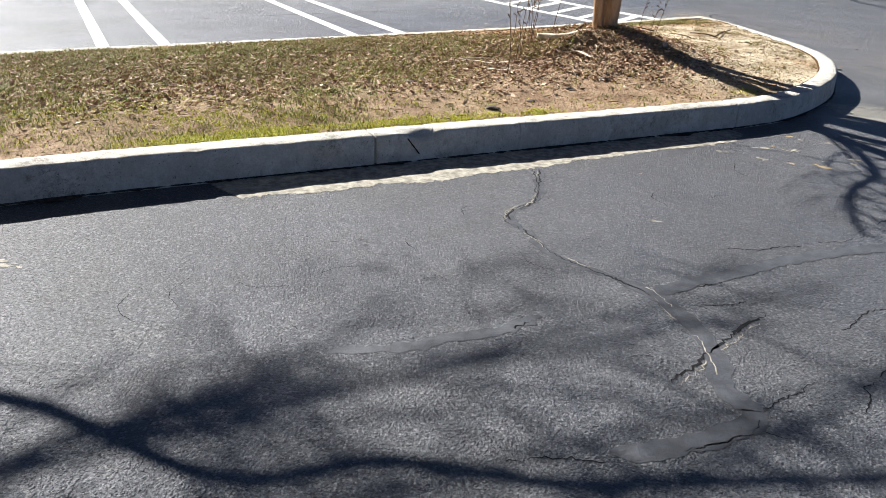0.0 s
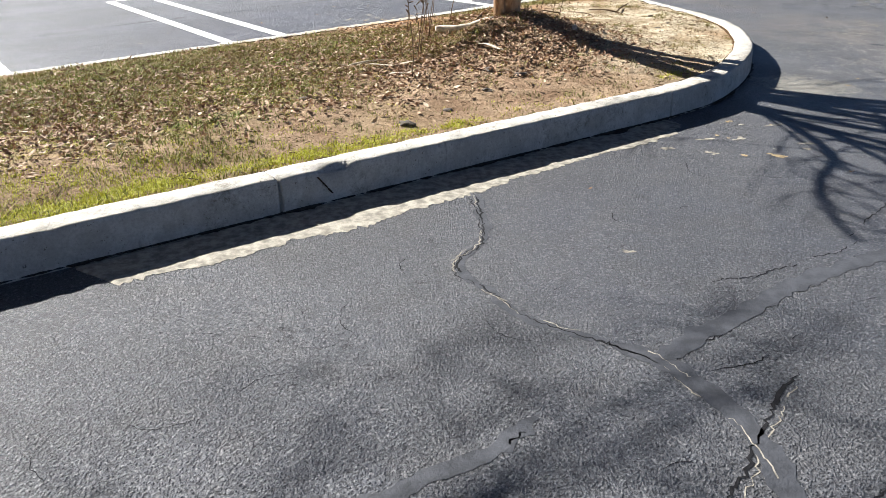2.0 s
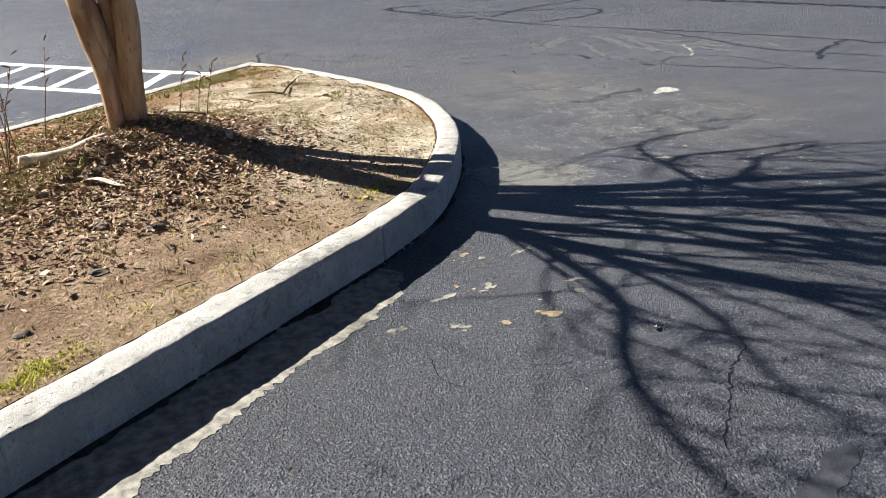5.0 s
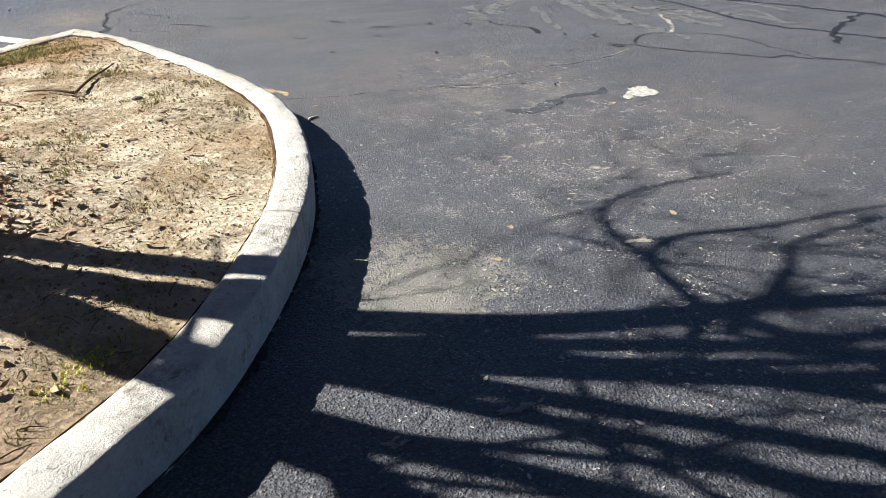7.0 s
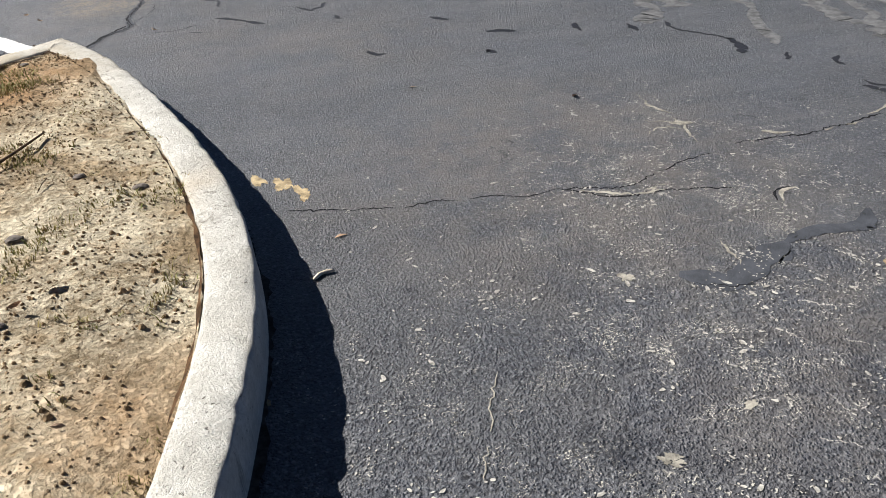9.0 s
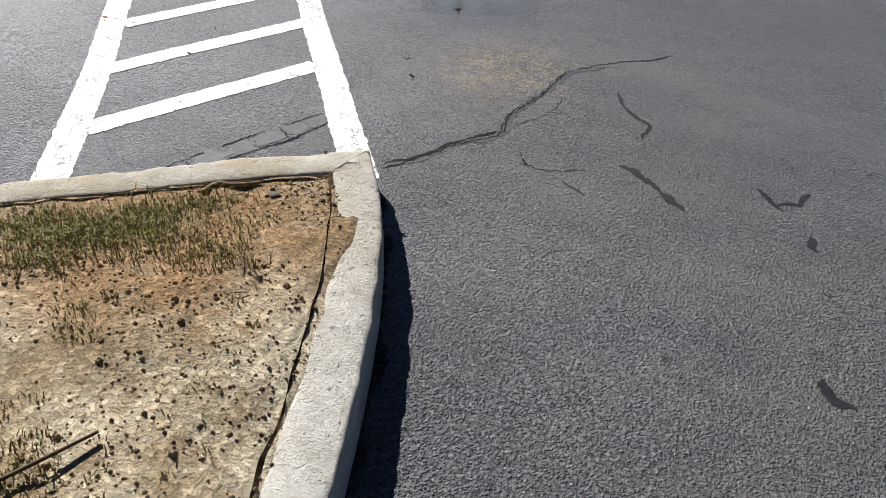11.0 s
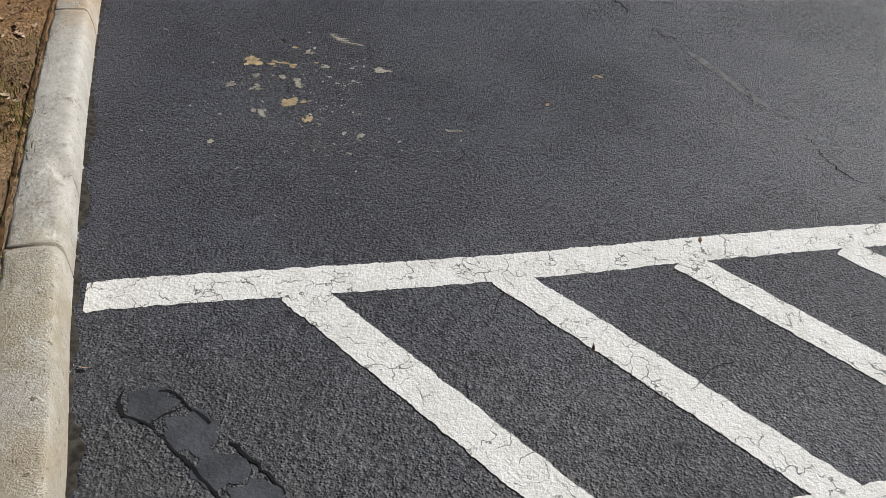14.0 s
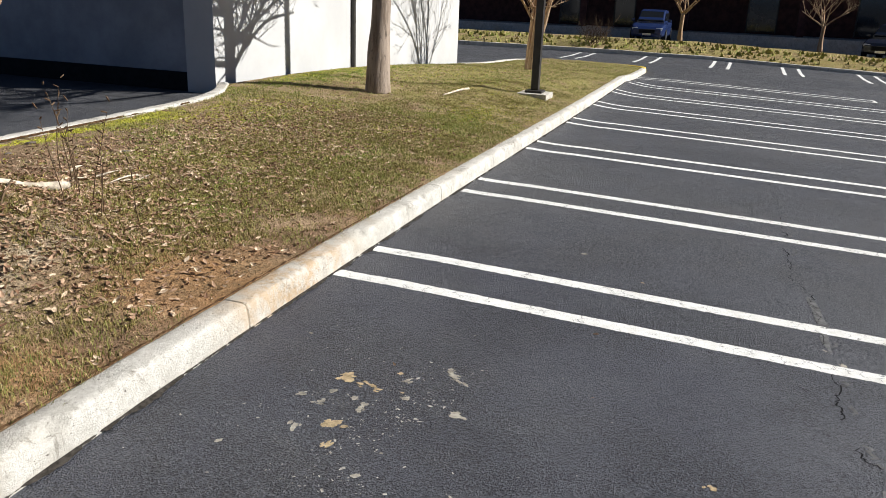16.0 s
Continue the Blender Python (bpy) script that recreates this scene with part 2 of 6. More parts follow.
def concrete_material():
    m = Mat("kerb_concrete", 0.9, 0.2)
    c = m.mix(m.ramp(m.noise(5, 8, 0.8), 0.38, 0.64), (0.5, 0.478, 0.425), (0.69, 0.667, 0.61))
    c = m.mix(m.ramp(m.noise(90, 5, 0.8), 0.46, 0.62, 0, 0.42), c, (0.35, 0.32, 0.27))
    c = m.mix(m.ramp(m.noise(180, 3, 0.85), 0.54, 0.66, 0, 0.5), c, (0.74, 0.72, 0.66))
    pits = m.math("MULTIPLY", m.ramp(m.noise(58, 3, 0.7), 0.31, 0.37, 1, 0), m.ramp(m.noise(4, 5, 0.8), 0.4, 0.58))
    # pits: brown dirt and the shade of the hollows, both as colour
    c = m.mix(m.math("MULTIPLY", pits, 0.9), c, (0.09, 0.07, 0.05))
    grime = m.math("MULTIPLY", m.ramp(m.noise(2.3, 7, 0.8), 0.5, 0.66), m.ramp(m.noise(24, 6, 0.85), 0.44, 0.6))
    c = m.mix(m.math("MULTIPLY", grime, 0.75), c, (0.15, 0.125, 0.09))
    # dark runs down the faces
    run = m.t.nodes.new("ShaderNodeMapping")
    run.inputs["Scale"].default_value = (1, 1, 0.1)
    m.t.links.new(m.pos, run.inputs[0])
    runs = m.math("MULTIPLY", m.ramp(m.noise(19, 5, 0.75, run.outputs[0]), 0.57, 0.68), m.ramp(m.noise(1.4, 4), 0.46, 0.6))
    c = m.mix(m.math("MULTIPLY", runs, 0.6), c, (0.16, 0.14, 0.11))
    c = m.mix(m.ramp(m.noise(0.8, 4), 0.55, 0.75, 0, 0.5), c, (0.5, 0.38, 0.24))
    earth = m.near(W(0.75, -0.3), 0.3, 1.1)
    c = m.mix(m.math("MULTIPLY", earth, m.ramp(m.noise(6, 6, 0.8), 0.4, 0.62, 0.2, 0.75)), c, (0.44, 0.37, 0.26))
    clay = m.math("MULTIPLY", m.near(W(3.7, -0.55), 0.2, 1.1), m.ramp(m.noise(7, 5, 0.75), 0.42, 0.6, 0.1, 0.7))
    c = m.mix(clay, c, (0.5, 0.33, 0.17))
    m.colour(c)
    h = m.math("ADD", m.noise(75, 6, 0.75), m.math("ADD", m.math("MULTIPLY", m.noise(190, 2), 0.4), m.math("MULTIPLY", pits, -1.2)))
    return m.bump(h, 1.0, 0.009).m


def soil_material():
    m = Mat("soil", 0.95, 0.15)
    sep = m.t.nodes.new("ShaderNodeSeparateXYZ")
    m.t.links.new(m.pos, sep.inputs[0])
    u = m.math("ADD", m.math("MULTIPLY", sep.outputs[0], EU[0]), m.math("MULTIPLY", sep.outputs[1], EU[1]))
    u = m.math("SUBTRACT", u, EU[0] * NOSE[0] + EU[1] * NOSE[1])
    u = m.math("ADD", u, m.math("MULTIPLY", m.noise(1.1, 4), 1.6))
    v = m.math("ADD", m.math("MULTIPLY", sep.outputs[0], EV[0]), m.math("MULTIPLY", sep.outputs[1], EV[1]))
    v = m.math("SUBTRACT", v, EV[0] * NOSE[0] + EV[1] * NOSE[1])
    dark_u = m.math("ADD", u, m.ramp(v, -1.7, -0.9, 0.0, 1.7))
    brown = m.mix(m.ramp(m.noise(2.2, 6, 0.7), 0.35, 0.65), (0.26, 0.165, 0.1), (0.46, 0.33, 0.215))
    sand = m.mix(m.ramp(m.noise(2.4, 6, 0.75), 0.38, 0.58), (0.47, 0.355, 0.22), (0.78, 0.68, 0.5))
    c = m.mix(m.ramp(dark_u, 3.1, 4.6), sand, brown)
    green = m.math("MULTIPLY", m.ramp(m.noise(1.5, 6, 0.72), 0.44, 0.58), m.math("MULTIPLY", m.ramp(u, 5.2, 7.4), m.ramp(v, -4.0, -3.2, 0.15, 1.0)))
    green = m.math("MAXIMUM", green, m.math("MULTIPLY", m.ramp(u, 10.0, 14.0), m.ramp(m.noise(0.9, 5, 0.7), 0.3, 0.55)))
    c = m.mix(m.math("MULTIPLY", green, 0.7), c, (0.29, 0.28, 0.07))
    c = m.mix(m.ramp(m.noise(13, 8, 0.85), 0.54, 0.66, 0, 0.6), c, (0.24, 0.165, 0.1))
    c = m.mix(m.ramp(m.noise(6.5, 7, 0.8), 0.58, 0.68, 0, 0.55), c, (0.27, 0.24, 0.1))
    red = m.math("MAXIMUM", m.near(W(0.75, -0.6), 0.2, 0.75), m.math("MAXIMUM", m.near(W(3.3, -0.75), 0.2, 0.9), m.near(W(1.9, -0.75), 0.1, 0.6)))
    red = m.math("MAXIMUM", red, m.math("MULTIPLY", m.near(W(1.4, -3.2), 0.1, 0.5), 0.6))
    c = m.mix(m.math("MULTIPLY", red, m.ramp(m.noise(5, 5, 0.75), 0.3, 0.6, 0.4, 0.85)), c, (0.46, 0.25, 0.11))
    red = m.math("MAXIMUM", m.math("MULTIPLY", red, 1.0), m.math("MULTIPLY", m.ramp(v, -1.15, -0.65, 0.0, 0.75), m.ramp(m.noise(1.6, 5, 0.7), 0.42, 0.58)))
    c = m.mix(m.math("MULTIPLY", red, 0.35), c, (0.42, 0.25, 0.12))
    crumb = m.noise(48, 5, 0.75)
    broken = m.ramp(m.noise(1.7, 6, 0.8), 0.46, 0.6)
    c = m.mix(m.math("MULTIPLY", broken, m.ramp(m.noise(34, 5, 0.8), 0.4, 0.56, 0.85, 0.3)), c, (0.23, 0.165, 0.09))
    c = m.mix(m.ramp(m.noise(26, 7, 0.85), 0.57, 0.63, 0, 0.65), c, (0.15, 0.1, 0.055))
    # hollows of the crumb relief are darkened in colour, as their shade
    c = m.mix(m.ramp(crumb, 0.3, 0.42, 0.5, 0.0), c, (0.2, 0.14, 0.08))
    c = m.mix(m.ramp(m.noise(150, 3), 0.6, 0.75, 0, 0.3), c, (0.68, 0.58, 0.45))
    m.colour(c)
    h = m.math("ADD", m.ramp(crumb, 0.34, 0.58), m.math("ADD", m.math("MULTIPLY", m.noise(13, 4, 0.55), 0.5), m.math("MULTIPLY", m.noise(150, 3), 0.3)))
    return m.bump(h, 1.0, 0.01).m


def paint_material(name, colour):
    m = Mat(name, 0.7, 0.35)
    wob = m.noise(9, 3)
    bend = m.t.nodes.new("ShaderNodeTexNoise")
    bend.inputs["Scale"].default_value, bend.inputs["Detail"].default_value = 14, 4
    m.t.links.new(m.pos, bend.inputs["Vector"])
    shift = m.t.nodes.new("ShaderNodeVectorMath")
    shift.operation = "MULTIPLY_ADD"
    m.t.links.new(bend.outputs["Color"], shift.inputs[0])
    shift.inputs[1].default_value = (0.16, 0.16, 0.16)
    m.t.links.new(m.pos, shift.inputs[2])
    crack = m.ramp(m.voronoi(10, "Distance", "DISTANCE_TO_EDGE", shift.outputs[0]), 0.006, 0.022, 1, 0)
    crack = m.math("MULTIPLY", crack, m.ramp(wob, 0.44, 0.58, 0, 0.9))
    worn = m.ramp(m.noise(60, 6, 0.85), 0.58, 0.66)
    c = m.mix(m.ramp(m.noise(12, 6, 0.75), 0.4, 0.7, 0, 0.5), colour, tuple(x * k for x, k in zip(colour, (0.72, 0.7, 0.64))))
    c = m.mix(m.ramp(m.noise(110, 3, 0.7), 0.34, 0.46, 0.45, 0.0), c, tuple(x * 0.66 for x in colour))
    c = m.mix(m.math("MULTIPLY", worn, 0.65), c, (0.24, 0.235, 0.225))
    c = m.mix(crack, c, (0.1, 0.098, 0.095))
    m.colour(c)
    h = m.math("ADD", m.noise(88, 3, 0.55), m.math("MULTIPLY", m.noise(240, 2), 0.3))
    return m.bump(m.math("SUBTRACT", h, crack), 1.0, 0.0045).m


def leaf_material():
    m = Mat("dead_leaf", 0.75, 0.3)
    r = m.island_random()
    c = m.mix(m.ramp(r, 0.0, 0.5), (0.17, 0.09, 0.05), (0.42, 0.28, 0.18))
    c = m.mix(m.ramp(r, 0.7, 1.0), c, (0.66, 0.53, 0.38))
    return m.colour(m.mix(m.ramp(m.noise(60, 3), 0.45, 0.7, 0, 0.5), c, (0.2, 0.12, 0.07))).m


def blade_material(name, a, b, d):
    m = Mat(name, 0.7, 0.3)
    r = m.island_random()
    c = m.mix(m.ramp(r, 0.0, 0.6), a, b)
    return m.colour(m.mix(m.ramp(r, 0.7, 1.0), c, d)).m


def bark_material(name, a, b, strip):
    m = Mat(name, 0.8, 0.25)
    sc = m.t.nodes.new("ShaderNodeMapping")
    sc.inputs["Scale"].default_value = (1, 1, 0.16)
    m.t.links.new(m.pos, sc.inputs[0])
    at = sc.outputs[0]
    c = m.mix(m.ramp(m.noise(9, 5, 0.65, at), 0.36, 0.64), a, b)
    c = m.mix(m.ramp(m.noise(26, 4, 0.7, at), 0.56, 0.68, 0, 0.8), c, strip)
    c = m.mix(m.ramp(m.noise(70, 4, 0.7, at), 0.58, 0.72, 0, 0.5), c, tuple(x * 0.35 for x in a))
    m.colour(c)
    return m.bump(m.noise(24, 6, 0.7, at), 0.7, 0.02).m


def wall_material():
    m = Mat("painted_wall", 0.8, 0.25)
    c = m.mix(m.ramp(m.noise(0.7, 5, 0.65), 0.35, 0.7), (0.48, 0.48, 0.472), (0.565, 0.565, 0.552))
    c = m.mix(m.ramp(m.noise(6, 6, 0.75), 0.55, 0.75, 0, 0.25), c, (0.55, 0.52, 0.47))
    return m.colour(c).bump(m.noise(120, 4), 0.3, 0.004).m


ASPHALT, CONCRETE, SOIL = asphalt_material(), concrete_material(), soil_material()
WHITE = paint_material("white_paint", (0.8, 0.8, 0.775))
YELLOW = paint_material("yellow_paint", (0.75, 0.55, 0.06))
TAR = plain("tar", (0.022, 0.022, 0.025), 0.5, 0.45, scale=14, bump=0.003)
GRIT = plain("dark_grit", (0.05, 0.044, 0.038), 0.95, 0.1, scale=40, vary=0.6)
SEAL = plain("crack_sealant", (0.062, 0.066, 0.076), 0.68, 0.35, scale=14, vary=0.35, bump=0.006)
DUST = plain("road_dust", (0.135, 0.135, 0.136), 0.85, 0.25, scale=16, vary=0.5, bump=0.003)
RUST = plain("rusty_dirt", (0.08, 0.045, 0.022), 0.95, 0.1, scale=30, vary=0.7, bump=0.006)
CRACK = plain("crack_shadow", (0.018, 0.018, 0.02), 0.9, 0.1, scale=30)
PALE = plain("pale_mortar", (0.36, 0.335, 0.28), 0.9, 0.2, scale=20, vary=0.45, bump=0.006)
CHIP = plain("pale_chip", (0.47, 0.45, 0.4), 0.9, 0.2, scale=40, vary=0.4)
SANDY = plain("sandy_spot", (0.43, 0.335, 0.2), 0.9, 0.2, scale=25, vary=0.5)
CLOD = plain("dry_clod", (0.29, 0.205, 0.12), 0.95, 0.1, scale=30, vary=0.6)
PLASTIC = plain("white_plastic", (0.75, 0.75, 0.73), 0.4, 0.5, vary=0.1)
LEAF = leaf_material()
GRASS = blade_material("grass_blade", (0.15, 0.18, 0.035), (0.28, 0.28, 0.07), (0.5, 0.4, 0.2))
LAWN = blade_material("lawn_blade", (0.1, 0.17, 0.02), (0.19, 0.28, 0.035), (0.3, 0.34, 0.08))
THATCH = blade_material("dry_grass_blade", (0.16, 0.13, 0.04), (0.3, 0.24, 0.08), (0.19, 0.22, 0.05))
MOSS = blade_material("moss_tuft", (0.38, 0.4, 0.035), (0.56, 0.55, 0.06), (0.6, 0.55, 0.14))
BARK = bark_material("smooth_bark", (0.3, 0.18, 0.1), (0.5, 0.36, 0.23), (0.17, 0.1, 0.06))
BARK2 = bark_material("rough_bark", (0.2, 0.15, 0.11), (0.36, 0.29, 0.23), (0.12, 0.09, 0.07))
TWIG = plain("twig", (0.13, 0.085, 0.05), 0.85, 0.2, scale=20)
DRIFT = plain("bleached_wood", (0.68, 0.59, 0.46), 0.8, 0.25, scale=18, vary=0.45, bump=0.004)
WALL = wall_material()
# darker grey that puts the side wall's shade into its colour
SHADE_WALL = plain("shaded_wall_grey", (0.33, 0.34, 0.36), 0.85, 0.2, scale=1.2, vary=0.2, bump=0.004)
BRONZE = plain("bronze_paint", (0.03, 0.027, 0.024), 0.45, 0.5, scale=4)
STONE = plain("grey_stone", (0.15, 0.125, 0.105), 0.85, 0.3, scale=40, vary=0.5, bump=0.004)
BRICK = plain("dark_brick", (0.09, 0.04, 0.035), 0.85, 0.2, scale=3, vary=0.4, bump=0.004)
DARK_GLASS = plain("dark_glass", (0.015, 0.017, 0.02), 0.08, 0.6, scale=1, vary=0.1)
CAR_BLUE = plain("blue_car_paint", (0.015, 0.03, 0.1), 0.25, 0.6, scale=1, vary=0.1)
CAR_DARK = plain("dark_car_paint", (0.012, 0.016, 0.03), 0.25, 0.6, scale=1, vary=0.1)
RUBBER = plain("rubber", (0.015, 0.015, 0.015), 0.85, 0.2)
METAL = plain("bright_metal", (0.6, 0.6, 0.6), 0.3, 0.5, metal=1.0, vary=0.1)
LAMP_GLASS = plain("headlight_glass", (0.6, 0.62, 0.65), 0.1, 0.6, vary=0.1)


# ---- building blocks ----
def mesh_from(name, verts, faces, material, smooth=False):
    me = bpy.data.meshes.new(name)
    me.from_pydata([tuple(v) for v in verts], [], faces)
    me.materials.append(material)
    if smooth:
        me.polygons.foreach_set("use_smooth", [True] * len(me.polygons))
    me.update()
    return me


def thing(name, verts, faces, material, label="", category="", group="", kind="", smooth=False, parent=None):
    ob = new(name, mesh_from(name, verts, faces, material, smooth))
    if parent:
        ob.parent = parent
    return tagged(ob, label, category, group, kind)


def empty(name, label="", category="", group="", kind="", at=(0, 0, 0)):
    ob = new(name)
    ob.location = at
    return tagged(ob, label, category, group, kind)


def under(parent, name, bm, material, label="", smooth=False):
    """One bmesh as one mesh object under a thing; the bmesh is in the thing's own space."""
    me = bpy.data.meshes.new(name)
    bm.to_mesh(me)
    bm.free()
    me.materials.append(material)
    if smooth:
        me.polygons.foreach_set("use_smooth", [True] * len(me.polygons))
    ob = new(name, me)
    ob.parent = parent
    return tagged(ob, label)


def box_bm(x0, y0, z0, x1, y1, z1, bevel=0.0, bm=None):
    bm = bm or bmesh.new()
    made = bmesh.ops.create_cube(bm, size=1.0, matrix=Matrix.LocRotScale(((x0 + x1) / 2, (y0 + y1) / 2, (z0 + z1) / 2), None, (x1 - x0, y1 - y0, z1 - z0)))
    if bevel:
        bmesh.ops.bevel(bm, geom=[e for e in bm.edges if all(v in made["verts"] for v in e.verts)], offset=bevel, segments=2, profile=0.6, affect="EDGES")
    return bm


def spline(points, gap):
    """Catmull-Rom through the points, at even steps of about gap."""
    pts = [Vector(p) for p in points]
    ext = [2 * pts[0] - pts[1]] + pts + [2 * pts[-1] - pts[-2]]
    out = []
    for i in range(1, len(ext) - 2):
        a, b, c, d = ext[i - 1:i + 3]
        n = max(1, round((c - b).length / gap))
        for k in range(n):
            t = k / n
            out.append(0.5 * (2 * b + (c - a) * t + (2 * a - 5 * b + 4 * c - d) * t * t + (3 * b - a - 3 * c + d) * t ** 3))
    out.append(pts[-1])
    return out


def ribbon(points, width, h, wob=0.3, gap=0.03, seed=0.0, taper=0.3):
    """A flat strip on the asphalt along points of the plan, with uneven edges."""
    line = spline([(*p, 0) for p in points], gap)
    verts, faces = [], []
    for i, p in enumerate(line):
        d = (line[min(i + 1, len(line) - 1)] - line[max(i - 1, 0)]).normalized()
        n = Vector((-d.y, d.x, 0))
        end = min(1.0, taper + min(i, len(line) - 1 - i) * 0.25)
        jit = noise.noise(Vector((p.x * 7, p.y * 7, seed))) * width * (wob if wob > 0.1 else 0.2 * wob)
        for s in (-1, 1):
            w = width / 2 * end * (1 + wob * 1.4 * noise.noise(Vector((p.x * 19 + s * 5, p.y * 19, seed + 3))) + wob * noise.noise(Vector((p.x * 83 + s * 5, p.y * 83, seed + 4))))
            q = p + n * (s * w + jit)
            verts.append(G(q.x, q.y, h * 0.5))
        if i:
            k = 2 * i
            faces.append((k - 2, k - 1, k + 1, k))
    return verts, faces


def blot(u, v, a, b, turn, h, seed, n=36, rag=0.8):
    """An uneven spot on the asphalt."""
    h *= 0.5
    verts, faces = [G(u, v, h)], []
    for i in range(n):
        t = 2 * math.pi * i / n
        r = 1 + rag * (noise.noise(Vector((math.cos(t) * 1.6, math.sin(t) * 1.6, seed))) + 0.7 * noise.noise(Vector((math.cos(t) * 5, math.sin(t) * 5, seed + 9))))
        x, y = a * r * math.cos(t), b * r * math.sin(t)
        verts.append(G(u + x * math.cos(turn) - y * math.sin(turn), v + x * math.sin(turn) + y * math.cos(turn), h))
        faces.append((0, 1 + i, 1 + (i + 1) % n))
    return verts, faces


def tubes(paths, sides=7):
    """Tapered tubes along lists of (point, radius), as verts and faces."""
    verts, faces = [], []
    for path in paths:
        base = len(verts)
        for i, (p, r) in enumerate(path):
            d = (path[min(i + 1, len(path) - 1)][0] - path[max(i - 1, 0)][0]).normalized()
            x = d.cross(Vector((0.3, 0.9, 0.1))).normalized()
            y = d.cross(x)
            for k in range(sides):
                a = 2 * math.pi * k / sides
                verts.append(p + (x * math.cos(a) + y * math.sin(a)) * r)
        for i in range(len(path) - 1):
            for k in range(sides):
                a, b = base + i * sides + k, base + i * sides + (k + 1) % sides
                faces.append((a, b, b + sides, a + sides))
        faces.append(tuple(base + (len(path) - 1) * sides + k for k in range(sides)))
        faces.append(tuple(base + sides - 1 - k for k in range(sides)))
    return verts, faces


# ---- ground ----
def axis(near0, near1, gap, far):
    a = list(np.arange(near0, near1 + 1e-6, gap))
    out, s = [], gap
    x = near1
    while x < far:
        s *= 1.5
        x += s
        out.append(x)
    low, s, x = [], gap, near0
    while x > -far:
        s *= 1.5
        x -= s
        low.append(x)
    return low[::-1] + a + out


def build_ground():
    us, vs = axis(-10, 40, 0.125, 1500), axis(-14, 16, 0.125, 1500)
    verts = [G(u, v) for u in us for v in vs]
    n = len(vs)
    faces = [(i * n + j, (i + 1) * n + j, (i + 1) * n + j + 1, i * n + j + 1) for i in range(len(us) - 1) for j in range(n - 1)]
    thing("ground", verts, faces, ASPHALT, "dark grey worn asphalt of a car park and drive", "asphalt", kind="structure", smooth=True)


build_ground()

# ---- the island: kerb and earth ----
LOT_EDGE = [(0.11, -0.15), (0.6, -0.17), (1.34, -0.24), (3.13, -0.35), (6.33, -0.48), (9.5, -0.57), (14.2, -0.69), (20.0, -0.86), (26.0, -1.03)]
NOSE_EDGE = [(3.56, -4.46), (3.0, -4.37), (2.5, -4.18), (2.0, -3.92), (1.6, -3.64), (1.24, -3.31), (0.94, -2.97), (0.7, -2.58), (0.48, -2.08), (0.28, -1.42), (0.16, -0.9), (0.11, -0.5), (0.11, -0.15)]
ROAD_EDGE = [(10.15, -5.42), (9.3, -4.95), (8.3, -4.71), (6.44, -4.6), (5.0, -4.53), (3.56, -4.46)]
KERB_W = 0.16


def kerb_height(u, v):
    return 0.18 - 0.035 * step(v, -3.8, -1.5)


def kerb_top(u, v):
    return gz(u, v) + kerb_height(u, v)


def kerb_piece(line, inward, corner=None):
    """One cast length of kerb along a line of the plan; inward is +1 when the island lies to the line's left. At a corner the back is mitred."""
    verts, faces = [], []
    prof = [(-0.006, None, -0.08), (-0.004, 0.0, 0.0), (0.0, 0.5, 0.0), (0.004, 1.0, -0.03), (0.005, 1.0, -0.014), (0.009, 1.0, -0.004), (0.02, 1.0, 0.0), (0.05, 1.0, 0.002), (0.1, 1.0, 0.002), (0.14, 1.0, 0.0), (0.153, 1.0, -0.005), (0.158, 1.0, -0.018), (0.16, 1.0, -0.05), (0.16, None, -0.08)]
    m = len(prof)
    for i, p in enumerate(line):
        d = (line[min(i + 1, len(line) - 1)] - line[max(i - 1, 0)]).normalized()
        n = Vector((-d.y, d.x, 0)) * inward
        base, h = gz(p.x, p.y), kerb_height(p.x, p.y)
        soft = 0.5 * step(p.y, -1.4, -0.3) * step(p.x, 0.5, 1.3)
        for k, (off, frac, dz) in enumerate(prof):
            rough = 0.0045 if 2 <= k <= 10 else 0.0
            chip = (0.05 * max(0, noise.noise(Vector((p.x * 6, p.y * 6, 4.0))) - 0.32) + 0.007 * max(0, noise.noise(Vector((p.x * 17, p.y * 17, 9.0)))) + 0.004 * max(0, noise.noise(Vector((p.x * 47, p.y * 47, 9.0))))) * (k in (4, 5, 6))
            if 3 <= k <= 7:
                worn_off, worn_z = ((0.006, -0.055), (0.014, -0.028), (0.027, -0.011), (0.044, -0.003), (0.065, 0.001))[k - 3]
                off, dz = off + (worn_off - off) * soft, dz + (worn_z - dz) * soft
            back = Vector((0, 0, 0))
            if corner is not None and 0.0 < (p - line[corner]).length < off:
                back = d * (off - (p - line[corner]).length) * (1 if i > corner else -1)
            if i == corner:
                back = n * max(off, 0.0) * 0.414
            q = p + back + n * (off + rough * noise.noise(Vector((p.x * 14, p.y * 14, k * 2.3))) + chip)
            z = base + (dz if frac is None else frac * h + dz + rough * noise.noise(Vector((p.x * 11, p.y * 11, k * 1.7 + 8))) - chip)
            verts.append(W(q.x, q.y, z))
        if i:
            for k in range(m - 1):
                a, b = (i - 1) * m + k, i * m + k
                faces.append((a, b, b + 1, a + 1) if inward < 0 else (a, a + 1, b + 1, b))
    last = (len(line) - 1) * m
    faces.append(tuple(range(m)) if inward < 0 else tuple(range(m))[::-1])
    faces.append(tuple(last + k for k in range(m))[::-1] if inward < 0 else tuple(last + k for k in range(m)))
    return verts, faces


